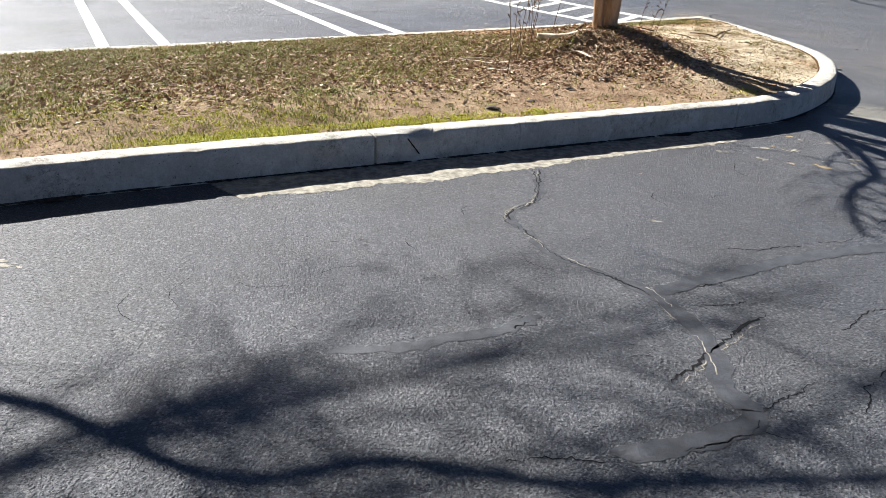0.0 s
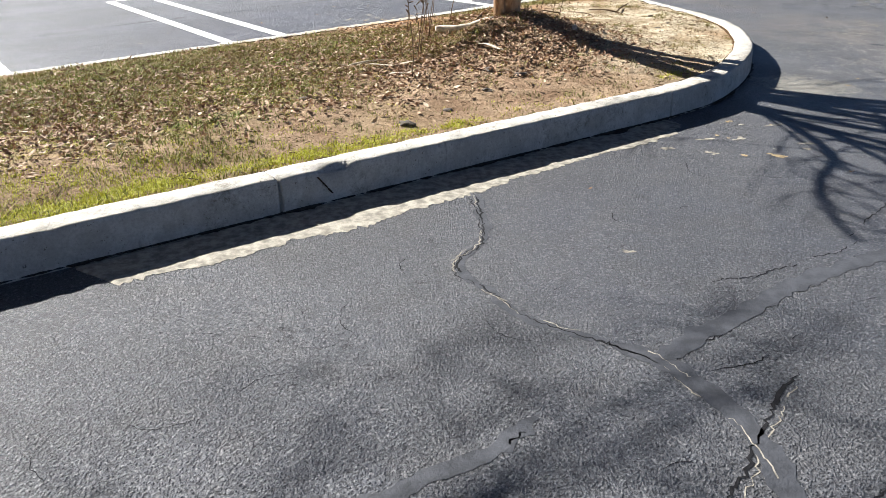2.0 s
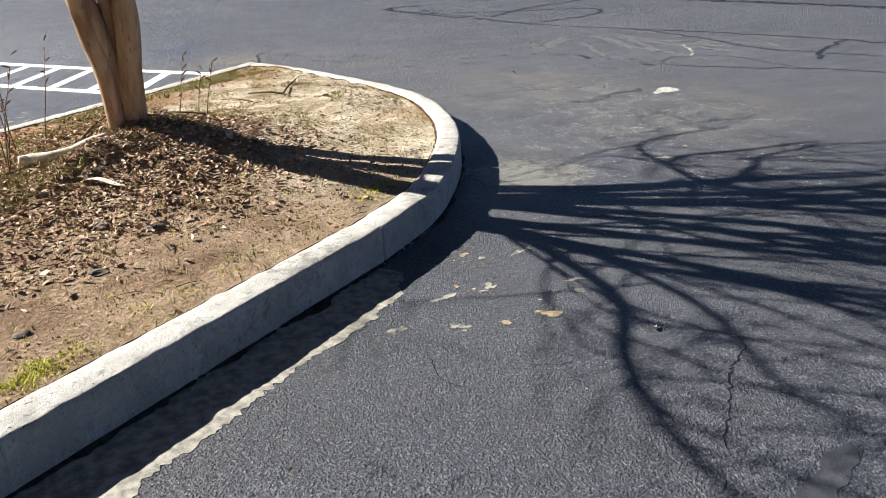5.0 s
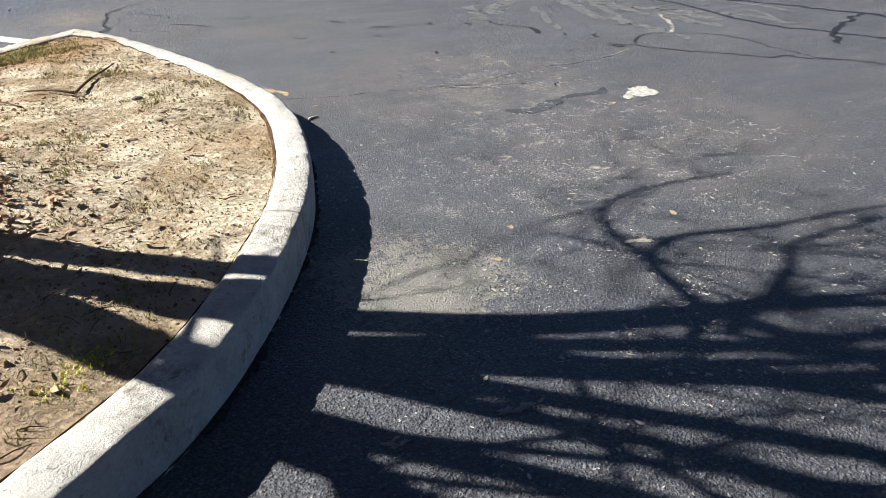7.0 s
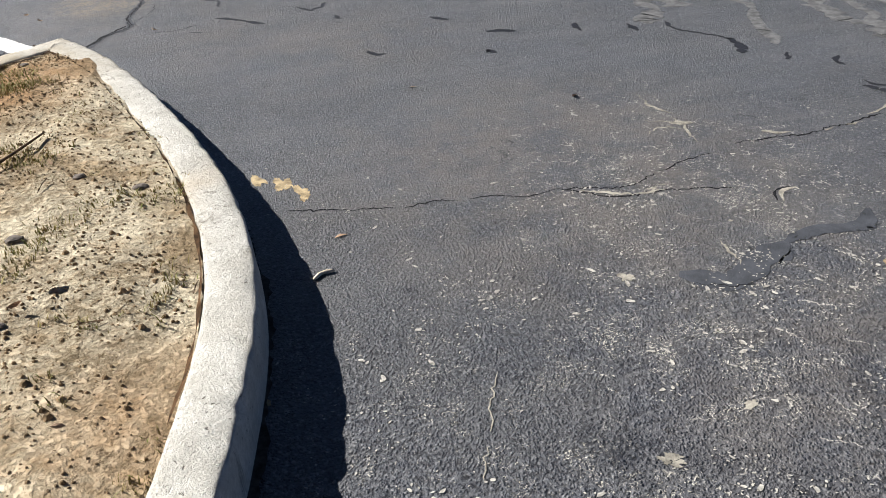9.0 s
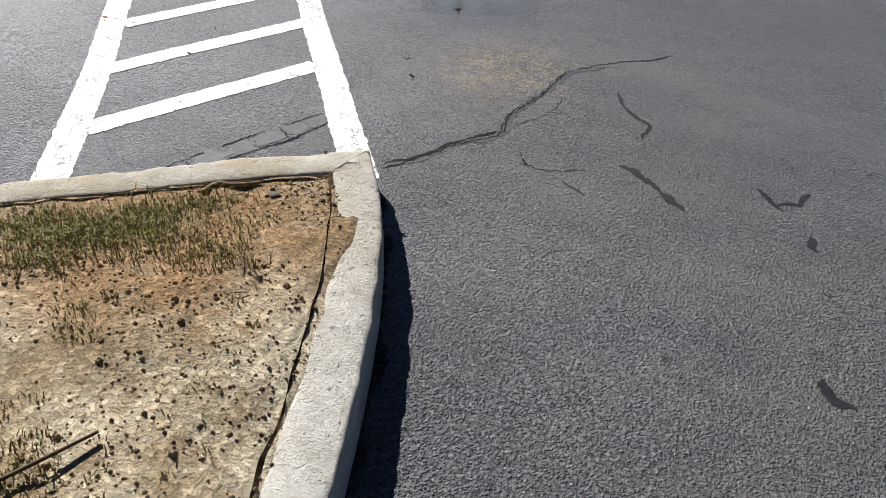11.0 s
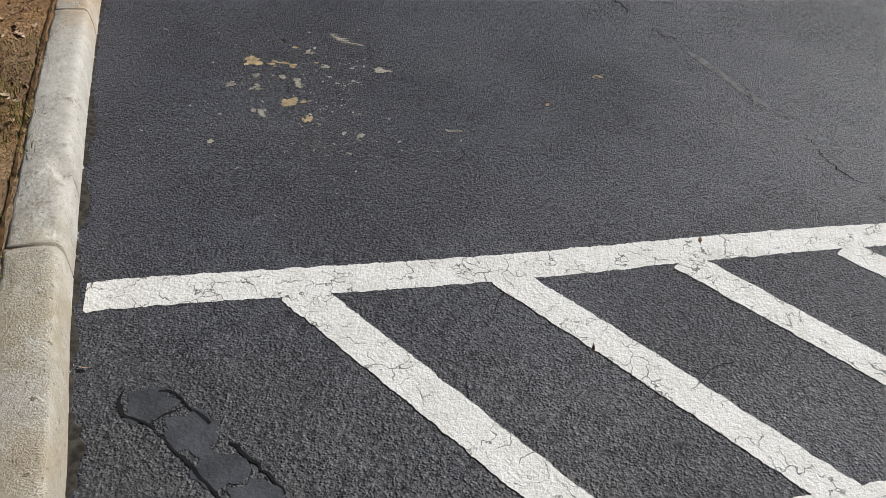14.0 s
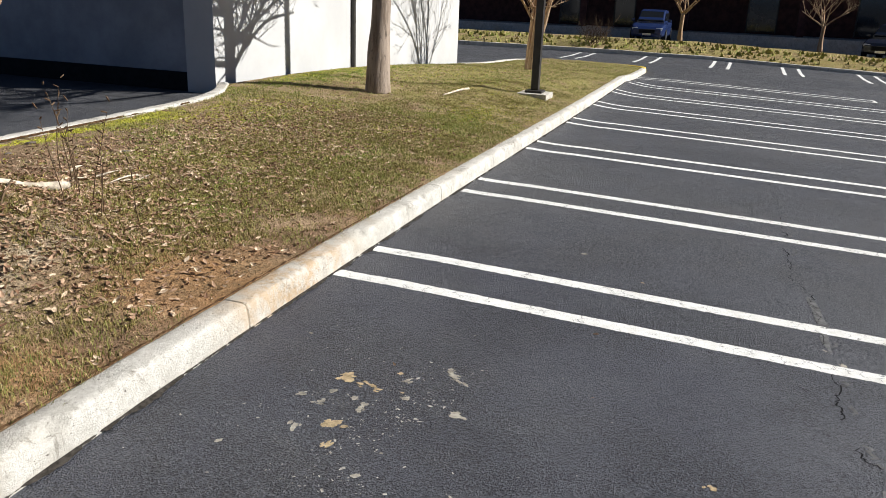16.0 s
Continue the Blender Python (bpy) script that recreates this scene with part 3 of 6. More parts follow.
def build_kerb():
    kerb = empty("kerb", "weathered pale concrete kerb round the planted island", "kerb", kind="structure")
    joints = {"lot": [1.34, 3.13, 6.33, 9.4, 12.5, 15.6, 18.7, 21.8, 24.9], "road": [6.44]}
    lot, road, nose_line = (spline([(*p, 0) for p in e], 0.02) for e in (LOT_EDGE, ROAD_EDGE, NOSE_EDGE))

    def cut(line, stops):
        pieces, now = [], [line[0]]
        for a, b in zip(line, line[1:]):
            now.append(b)
            if any(min(a.x, b.x) < s <= max(a.x, b.x) for s in stops):
                pieces.append(now)
                now = [b]
        return pieces + [now]

    pieces = cut(road, joints["road"]) + cut(nose_line, [2.02])
    lot_pieces = cut(lot, joints["lot"])
    # the nose and the first length of the lot side are cast in one, round the corner
    turn_at = len(pieces[-1]) - 1
    pieces[-1] = pieces[-1][:-1] + lot_pieces[0]
    for k, piece in enumerate(pieces + lot_pieces[1:]):
        if len(piece) < 3:
            continue
        a, b = piece[0], piece[-1]
        piece = [a + (piece[1] - a).normalized() * 0.007] + piece[1:-1] + [b - (b - piece[-2]).normalized() * 0.007]
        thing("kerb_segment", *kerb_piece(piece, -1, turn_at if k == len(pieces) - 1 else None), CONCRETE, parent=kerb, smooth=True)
    # the far end of the island, painted yellow
    tip = spline([(*p, 0) for p in [(26.0, -1.03), (26.8, -1.15), (27.3, -1.6), (27.4, -2.4)]], 0.1)
    thing("yellow_kerb_end", *kerb_piece(tip, -1), YELLOW, "kerb end painted yellow", parent=kerb, smooth=True)
    back = spline([(*p, 0) for p in [(27.4, -2.4), (27.2, -4.0), (26.0, -5.2), (23.5, -5.4), (21.05, -5.45)]], 0.2)
    thing("kerb_segment", *kerb_piece(back, -1), CONCRETE, parent=kerb, smooth=True)


def edge_v(line, u):
    pts = sorted(line)
    for (a, va), (b, vb) in zip(pts, pts[1:]):
        if a <= u <= b and b > a:
            return va + (vb - va) * (u - a) / (b - a)
    return pts[0][1] if u < pts[0][0] else pts[-1][1]


LOWER = sorted(ROAD_EDGE + NOSE_EDGE[1:] + [(10.16, -5.45), (21.0, -5.45), (26.0, -5.2)])
TREE = (3.28, -2.38)


def v_low(u):
    return edge_v(LOWER, u)


def v_high(u):
    return edge_v(LOT_EDGE + [(27.3, -1.3)], u)


def soil_z(u, v):
    lo, hi = v_low(u), v_high(u)
    t = min(max((v - lo) / max(hi - lo, 0.05), 0), 1)
    z = (1 - t) * kerb_top(u, lo) + t * kerb_top(u, hi) - (0.028 - 0.018 * step(v, -1.4, -0.6))
    inner = min(min(v - lo, hi - v), 1.0)
    z += 0.05 * step(inner, 0.1, 1.0)
    r = math.hypot(u - TREE[0], v - TREE[1])
    z += 0.25 * math.exp(-(r / 0.75) ** 2)
    z = max(z, gz(u, v) + 0.07)
    z += 0.018 * noise.noise(Vector((u * 2.2, v * 2.2, 0))) * step(inner, 0.1, 0.4) + 0.012 * noise.noise(Vector((u * 8, v * 8, 5))) * step(inner, 0.1, 0.3) + 0.007 * noise.noise(Vector((u * 21, v * 21, 6)))
    z += 0.085 * math.exp(-((u - 3.78) / 0.3) ** 2 - ((v + 2.62) / 0.12) ** 2)
    return z


def build_soil():
    verts, faces = [], []
    us = list(np.arange(0.2, 5.5, 0.035)) + list(np.arange(5.5, 10, 0.06)) + list(np.arange(10, 27.25, 0.2))
    n = 110
    for u in us:
        lo, hi = v_low(u) + 0.11, v_high(u) - 0.11
        for j in range(n):
            v = lo + (hi - lo) * j / (n - 1)
            verts.append(W(u, v, soil_z(u, v)))
    for i in range(len(us) - 1):
        for j in range(n - 1):
            a = i * n + j
            faces.append((a, a + n, a + n + 1, a + 1))
    thing("island_soil", verts, faces, SOIL, "dry brown earth of the planted island, sandy at its nose", "soil", kind="structure", smooth=True)


def build_groove():
    """The dirty gap between the kerb's back and the earth."""
    for line in (NOSE_EDGE, ROAD_EDGE[2:], LOT_EDGE[:5]):
        pts = spline([(*p, 0) for p in line], 0.02)
        verts, faces = [], []
        for i, p in enumerate(pts):
            d = (pts[min(i + 1, len(pts) - 1)] - pts[max(i - 1, 0)]).normalized()
            n = Vector((d.y, -d.x, 0))
            mid = KERB_W + 0.005 + 0.006 * noise.noise(Vector((p.x * 6, p.y * 6, 1)))
            wide = 0.003 + 0.009 * max(0, 0.25 + noise.noise(Vector((p.x * 9, p.y * 9, 2))))
            a, b = p + n * (mid - wide), p + n * (mid + wide)
            verts += [W(a.x, a.y, kerb_top(p.x, p.y) - 0.006), W(b.x, b.y, max(soil_z(b.x, b.y), kerb_top(p.x, p.y) - 0.03) + 0.006)]
            if i:
                k = 2 * i
                faces.append((k - 2, k - 1, k + 1, k))
        thing("dirt_groove", verts, faces, RUST, "rusty brown dirt in the gap behind the kerb", "dirt", kind="structure")


def build_foot_dirt():
    """Dark grit caught along the kerb's foot."""
    for line in (LOT_EDGE, NOSE_EDGE, ROAD_EDGE):
        pts = spline([(*p, 0) for p in line], 0.02)
        verts, faces = [], []
        for i, p in enumerate(pts):
            d = (pts[min(i + 1, len(pts) - 1)] - pts[max(i - 1, 0)]).normalized()
            n = Vector((-d.y, d.x, 0))
            wide = 0.012 + 0.04 * max(0, noise.noise(Vector((p.x * 5, p.y * 5, 21))) + 0.1) + 0.02 * noise.noise(Vector((p.x * 30, p.y * 30, 22)))
            a, b = p - n * 0.002, p + n * max(0.004, wide)
            verts += [G(a.x, a.y, 0.016), G(b.x, b.y, 0.0075)]
            if i:
                k = 2 * i
                faces.append((k - 2, k, k + 1, k - 1))
        thing("foot_dirt", verts, faces, GRIT, "dark grit along the foot of the kerb", "dirt", kind="structure")


def build_kerb_stain():
    verts, faces = [], []
    for i in range(12):
        t = i / 11
        u, w = 6.22 - 0.08 * t, 0.005 + 0.004 * noise.noise(Vector((t * 7, 0, 3)))
        for d in (-w, w):
            out = edge_v(ROAD_EDGE, u + d) - 0.0085
            verts.append(W(u + d, out, gz(u, out) + 0.15 - 0.1 * t))
        if i:
            faces.append((2 * i - 2, 2 * i - 1, 2 * i + 1, 2 * i))
    thing("kerb_stain", verts, faces, RUST, "dark rusty run down the face of the kerb", "stain", kind="structure")


build_kerb()
build_kerb_stain()
build_soil()
build_groove()
build_foot_dirt()


# ---- paint on the asphalt ----
def painted(name, points, width, label, parent=None, seed=0.0, material=WHITE, h=0.004):
    v, f = ribbon(points, width, h, 0.075, 0.009 if width > 0.126 else 0.02, seed, 0.9)
    return thing(name, v, f, material, label, "" if parent else "road marking", "" if parent else "parking bay lines", "" if parent else "structure", parent=parent)


def build_markings():
    for k in range(8):
        u = 4.183 + 2.725 * k
        end = v_high(u)
        pair = empty("bay_marking", "double white painted line between two parking bays", "road marking", "parking bay lines", "structure")
        painted("line", [(u, end - 0.03), (u, 2), (u, 5.05)], 0.125, "", pair, k)
        painted("line", [(u + 0.602, end - 0.01), (u + 0.602, 2), (u + 0.602, 5.05)], 0.125, "", pair, k + 20)
        painted("end_line", [(u - 0.05, 5.06), (u + 0.3, 5.07), (u + 0.65, 5.06)], 0.09, "", pair, k + 40, h=0.0055)
    hatch = empty("hatched_marking", "thick white painted hatching with cracked paint", "road marking", kind="structure")
    painted("line", [(1.26, -0.2), (1.268, 1.0), (1.325, 2.4), (1.36, 5.05)], 0.135, "", hatch, 61)
    painted("line", [(0.142, -0.13), (0.155, 0.1), (0.2, 1.0), (0.262, 2.5), (0.29, 5.05)], 0.133, "", hatch, 62)
    for k in range(7):
        v, d = 0.4 + 0.652 * k, 0.014 * k
        if v + 0.66 < 5.1:
            painted("hatch_bar", [(1.22 + d, v), (0.74 + d, v + 0.315), (0.25 + d, v + 0.625)], 0.13, "", hatch, 70 + k, h=0.0055)
    painted("end_line", [(1.36, 5.0), (1.28, 5.4), (1.03, 5.65), (0.68, 5.65), (0.38, 5.4), (0.29, 5.0)], 0.13, "", hatch, 90, h=0.0055)


build_markings()


# ---- cracks, sealant and spots ----
def mark(name, points, width, material, label, category="crack", wob=0.7, h=0.003, seed=0.0, gap=0.025):
    v, f = ribbon(points, width, h, wob, gap, seed)
    return thing(name, v, f, material, label, category, kind="structure")


def wander(points, amount, seed):
    """Bends a line of the plan a little at every step, as a crack does."""
    out = []
    for p in spline([(*q, 0) for q in points], 0.035):
        q, r = Vector((p.x * 5, p.y * 5, seed)), Vector((p.x * 23, p.y * 23, seed + 3))
        out.append((p.x + amount * (noise.noise(q) + 0.4 * noise.noise(r)), p.y + amount * (noise.noise(q + Vector((0, 0, 7))) + 0.4 * noise.noise(r + Vector((0, 0, 9))))))
    return out


def jag(points, amount, seed, gap=0.018):
    """A crack's line: bent at two scales, with sharp small kinks."""
    rnd = random.Random(seed)
    out = []
    for p in spline([(*q, 0) for q in points], gap):
        q = Vector((p.x * 6, p.y * 6, seed))
        out.append((p.x + amount * (noise.noise(q) + rnd.uniform(-0.28, 0.28)), p.y + amount * (noise.noise(q + Vector((0, 0, 7))) + rnd.uniform(-0.28, 0.28))))
    return out


def crack(points, width, seed, label="thin dark crack in the asphalt", amount=0.03, broken=0.0, material=None, h=0.003):
    """One crack as one strip of uneven width that opens and closes."""
    line = jag(points, amount, seed)
    verts, faces, on = [], [], False
    for i, (x, y) in enumerate(line):
        a, b = line[max(i - 1, 0)], line[min(i + 1, len(line) - 1)]
        d = Vector((b[0] - a[0], b[1] - a[1], 0)).normalized()
        n = Vector((-d.y, d.x, 0))
        w = width * (0.75 + 0.9 * noise.noise(Vector((x * 9, y * 9, seed + 2))) + 0.5 * noise.noise(Vector((x * 41, y * 41, seed + 5))))
        w *= min(1.0, 0.25 + 0.25 * min(i, len(line) - 1 - i))
        keep = noise.noise(Vector((x * 5, y * 5, seed + 8))) > broken - 0.55 and w > width * 0.12
        if keep:
            verts += [G(x - n.x * w / 2, y - n.y * w / 2, h * 0.5), G(x + n.x * w / 2, y + n.y * w / 2, h * 0.5)]
            if on:
                k = len(verts) - 4
                faces.append((k, k + 1, k + 3, k + 2))
        on = keep
    if faces:
        thing("crack" if material is None else "crack_edge", verts, faces, material or CRACK, label, "crack", kind="structure")


def build_cracks():
    drive = [(5.5, -4.9), (5.77, -5.33), (6.04, -5.5), (6.07, -5.76), (6.08, -6.02), (5.96, -6.3), (5.91, -6.5), (5.96, -6.88), (6.12, -7.14), (6.14, -7.29), (6.49, -7.33), (6.7, -7.28)]
    mark("sealed_crack", drive[5:], 0.085, SEAL, "crack in the drive filled with smooth dark sealant", seed=1, wob=0.3)
    mark("sealed_crack", [(5.9, -6.47), (5.6, -6.44), (4.98, -6.39), (4.47, -6.43), (4.0, -6.5)], 0.085, SEAL, "branch of the sealed crack", seed=2, wob=0.3, h=0.0036)
    mark("sealed_crack", [(7.3, -6.47), (7.0, -6.52), (6.85, -6.53), (6.62, -6.52), (6.45, -6.48)], 0.06, SEAL, "faint smear of sealant on the drive", seed=3, wob=0.5)
    mark("sealed_crack", drive[:6], 0.045, SEAL, "crack in the drive with old sealant", seed=4, wob=0.5, h=0.0024)
    crack(drive[:7], 0.009, 3, amount=0.03, broken=0.25)
    crack([(u + 0.02, v - 0.005) for u, v in drive[:4]], 0.006, 5, amount=0.03, broken=0.4)
    for k, (lo, hi, du) in enumerate(((0, 5, 0.012), (3, 8, -0.014), (6, 9, 0.03), (0, 4, 0.03))):
        crack([(u + du, v + 0.006) for u, v in drive[lo:hi]], 0.0055, 3 if k < 1 else 20 + k, "pale crumbled edge of a crack", 0.03, 0.62, PALE, 0.0045)
    fine = [([(5.6, -6.78), (5.96, -6.9), (6.27, -7.05)], 0.014, 0.1), ([(6.13, -7.32), (6.3, -7.37), (6.49, -7.36)], 0.006, 0.0), ([(6.11, -7.28), (5.95, -7.24), (5.75, -7.2)], 0.005, 0.4), ([(5.87, -6.5), (5.7, -6.47), (5.5, -6.47)], 0.009, 0.2),
            ([(6.7, -7.3), (6.99, -7.2), (7.3, -7.08)], 0.006, 0.4), ([(3.53, -6.07), (3.71, -6.09), (3.97, -6.14), (4.39, -6.23)], 0.007, 0.25), ([(6.62, -6.55), (6.4, -6.48), (6.25, -6.44)], 0.008, 0.3), ([(4.43, -6.3), (4.9, -6.28), (5.3, -6.2)], 0.006, 0.4),
            ([(5.35, -6.62), (5.6, -6.66), (5.8, -6.62)], 0.006, 0.4), ([(4.7, -6.95), (5.1, -6.9), (5.4, -6.98)], 0.006, 0.4), ([(5.1, -7.2), (5.5, -7.25), (5.8, -7.4)], 0.006, 0.4), ([(6.95, -5.6), (7.12, -5.45)], 0.003, 0.2), ([(6.1, -5.2), (6.28, -5.45)], 0.004, 0.2)]
    for k, (pts, w, broken) in enumerate(fine):
        crack(pts, w, k + 40, broken=broken)
    crack([(5.62, -6.81), (5.97, -6.93), (6.26, -7.08)], 0.005, 40, "pale crumbled lip of a crack", 0.03, 0.5, PALE, 0.0024)
    # short hairlines over the drive and the bays
    rnd = random.Random(91)
    for k in range(46):
        u, v = (rnd.uniform(3.5, 8.5), rnd.uniform(-8.0, -5.3)) if k % 2 else (rnd.uniform(-1.5, 5.0), rnd.uniform(0.5, 3.0))
        a, n = rnd.uniform(0, 3.1), rnd.uniform(0.04, 0.16)
        crack([(u, v), (u + n * math.cos(a), v + n * math.sin(a)), (u + 1.9 * n * math.cos(a + 0.4), v + 1.9 * n * math.sin(a + 0.4))], rnd.uniform(0.002, 0.004), k + 60, "short hairline crack in the asphalt", 0.02, 0.2)
    # from the nose's foot across the drive
    west = [(0.42, -2.4), (0.24, -2.62), (0.02, -2.78), (-0.23, -3.0), (-0.39, -3.12), (-0.57, -3.27), (-0.87, -3.33), (-1.25, -3.46)]
    crack(west, 0.007, 110, "dark crack from the kerb across the drive", broken=0.2)
    crack([(-0.38, -3.1), (-0.45, -3.28), (-0.62, -3.42), (-0.8, -3.6)], 0.008, 111, broken=0.3)
    crack([(-1.25, -3.46), (-1.55, -3.65), (-1.91, -3.78)], 0.009, 112, broken=0.1)
    for k, (pts, w) in enumerate([([(-0.4, -3.16), (-0.48, -3.3), (-0.6, -3.4)], 0.022), ([(-1.39, -2.81), (-1.33, -2.95), (-1.29, -3.07)], 0.014), ([(-1.29, -3.07), (-1.2, -3.18), (-1.1, -3.29)], 0.014), ([(-1.36, -3.44), (-1.4, -3.49), (-1.44, -3.54)], 0.03), ([(-1.56, -3.66), (-1.62, -3.69)], 0.022), ([(-1.68, -3.7), (-1.74, -3.73)], 0.022), ([(-1.8, -3.72), (-1.95, -3.78), (-2.16, -3.78)], 0.014),
                                  ([(-0.39, -3.71), (-0.31, -3.84)], 0.012), ([(-1.15, -3.0), (-1.24, -3.12)], 0.01), ([(-1.2, -3.2), (-1.12, -3.1), (-1.02, -3.08)], 0.01), ([(-3.8, -3.53), (-3.4, -3.75), (-2.99, -3.91)], 0.04), ([(0.97, -3.79), (0.8, -3.68), (0.63, -3.58)], 0.006)]):
        crack(pts, w, 130 + k, "pale dusty crack in the asphalt", 0.03, 0.1, PALE, 0.0045)
    hook = [(-0.8, -3.76), (-0.84, -3.73), (-0.89, -3.72), (-0.94, -3.75)]
    crack(hook, 0.016, 150, "hooked dark crack", 0.008)
    crack([(u - 0.012, v - 0.02) for u, v in hook], 0.024, 150, "pale lip of the hooked crack", 0.008, 0, PALE, 0.0024)
    seal = [(-0.12, -3.72), (-0.19, -3.86), (-0.38, -3.89), (-0.53, -3.9), (-0.68, -3.95), (-0.8, -4.05), (-0.95, -4.03)]
    mark("sealed_crack", seal[:4], 0.1, SEAL, "broad smooth smear of sealant on the drive", seed=8, wob=0.35)
    mark("sealed_crack", seal[3:], 0.06, SEAL, "curved smear of sealant on the drive", seed=9, wob=0.3, h=0.0036)
    crack([(u + 0.02, v - 0.05) for u, v in seal[:4]], 0.006, 152, broken=0.3)
    # the open crack at the kerb's corner, its filler and its crumbled edges
    corner = [(0.06, -0.04), (-0.12, 0.04), (-0.26, 0.13), (-0.47, 0.22), (-0.57, 0.4), (-0.72, 0.55), (-0.86, 0.71), (-0.96, 0.83), (-1.2, 0.9), (-1.6, 1.0)]
    mark("sealed_crack", corner[:9], 0.036, SEAL, "crumbling filler in the crack at the kerb's corner", seed=10, wob=0.6)
    crack([(u - 0.012, v + 0.018) for u, v in corner[:4]], 0.02, 160, "wide open crack in the asphalt at the kerb's corner", 0.02, -1.0, None, 0.0042)
    crack([(u - 0.008, v + 0.016) for u, v in corner[3:]], 0.01, 161, "dark crack along the filler", 0.03, 0.2, None, 0.0042)
    crack([(u + 0.014, v - 0.02) for u, v in corner[:8]], 0.009, 162, "dark crack along the filler", 0.03, 0.1, None, 0.0042)
    crack([(u + 0.0, v - 0.004) for u, v in corner[5:]], 0.008, 163, "pale crumbs in the crack", 0.03, 0.7, DUST, 0.0048)
    crack([(-0.43, 0.0), (-0.55, -0.08), (-0.75, -0.12)], 0.007, 164, broken=0.2)
    crack([(-0.52, 0.3), (-0.68, 0.36), (-0.85, 0.55)], 0.004, 165, broken=0.0)
    # broken plates of sealant inside the hatching, outlined by cracks
    for k, (u, v, a) in enumerate([(0.81, 0.0, 0.05), (0.7, 0.1, 0.055), (0.59, 0.17, 0.05), (0.48, 0.25, 0.052), (0.38, 0.33, 0.042), (0.29, 0.39, 0.042)]):
        thing("sealant_plate", *blot(u, v, a * 1.25, 0.056, 2.5, 0.0025 + 0.0003 * k, k * 2.3, 30, 0.4), SEAL, "broken plate of sealant inside the hatching", "sealant", kind="structure")
    crack([(0.88, -0.06), (0.8, -0.06), (0.74, 0.01), (0.56, 0.13), (0.42, 0.21), (0.22, 0.37)], 0.011, 170, "dark crack along the broken sealant", 0.02, -0.2, None, 0.005)
    crack([(0.87, -0.05), (0.87, 0.0), (0.8, 0.09), (0.6, 0.24), (0.39, 0.38), (0.24, 0.48)], 0.009, 171, "dark crack along the broken sealant", 0.02, 0.1, None, 0.005)
    crack([(0.75, 0.01), (0.77, 0.04), (0.79, 0.08)], 0.008, 172, "dark crack between two plates", 0.01, -1, None, 0.005)
    crack([(0.4, 0.22), (0.42, 0.3), (0.44, 0.33)], 0.008, 173, "dark crack between two plates", 0.01, -1, None, 0.005)
    # across the bays
    bay = [(9.5, 2.3), (7.91, 2.36), (5.99, 2.38), (5.26, 2.49), (3.49, 2.53), (3.1, 2.63), (2.2, 2.7), (1.5, 2.75)]
    crack(bay, 0.008, 180, "long crumbling crack across the parking bays", 0.06, 0.35)
    crack([(u, v + 0.04) for u, v in bay], 0.02, 181, "pale crumbs along the crack across the bays", 0.06, 0.6, DUST, 0.0024)
    mark("sealed_crack", [(3.0, 2.62), (2.7, 2.66), (2.35, 2.7)], 0.05, DUST, "smooth grey filler in the crack across the bays", seed=47, wob=0.35)
    mark("sealed_crack", [(5.4, 2.48), (5.0, 2.5), (4.5, 2.52)], 0.05, DUST, "smooth grey filler in the crack across the bays", seed=48, wob=0.5)
    # long black tar lines over the drive
    lines = [([(-2.27, -3.57), (-2.33, -3.98), (-2.44, -4.58), (-2.66, -5.27), (-2.72, -5.83), (-2.9, -7)], 0.03), ([(-2.37, -3.79), (-2.7, -3.68), (-3.01, -3.95), (-3.08, -4.41), (-2.77, -4.9), (-2.66, -5.2)], 0.02),
             ([(-5.06, -2.42), (-4.45, -3.55), (-3.84, -4.47), (-3.78, -5.16), (-3.7, -6.4)], 0.045), ([(-8.3, 1.7), (-6.27, 2.69), (-5.63, 1.63), (-5.29, 0.09), (-5.0, -1.07), (-5.03, -2.7), (-5.06, -3.71), (-4.95, -5.04), (-4.6, -7.0)], 0.07),
             ([(-3.29, -5.17), (-4.1, -5.1), (-4.98, -5.21)], 0.05), ([(-5.6, 0.2), (-6.6, 0.3), (-7.6, 0.25), (-8.85, 0.01)], 0.07), ([(-5.58, 0.47), (-6.02, 2.51), (-6.92, 2.38)], 0.06),
             ([(-6.6, 0.3), (-7.4, -0.8), (-6.6, -1.2), (-5.3, -0.9)], 0.07), ([(-6.2, 2.0), (-5.9, 1.3), (-6.6, 0.2)], 0.06), ([(-9.0, 3.0), (-9.5, -1.0), (-9.0, -6.0)], 0.25)]
    for k, (pts, w) in enumerate(lines):
        mark("tar_line", wander(pts, 0.05, k + 60), w, TAR, "thin black tar line across the drive", seed=k + 61, wob=0.9)
    # chalky streaks that fan out across the drive
    rnd = random.Random(14)
    streaks = [[(-4.15, -2.24), (-3.7, -2.7), (-3.36, -3.07), (-3.02, -3.77)], [(-3.18, -1.82), (-2.8, -2.05), (-2.48, -2.32)], [(-3.49, -2.3), (-3.0, -2.7), (-2.59, -3.08)], [(-4.3, -2.6), (-3.8, -3.3), (-3.5, -4.2)], [(-4.4, -2.4), (-3.9, -2.9), (-3.3, -3.4), (-2.8, -4.1)], [(-4.0, -1.9), (-3.4, -2.0), (-2.9, -2.2)]]
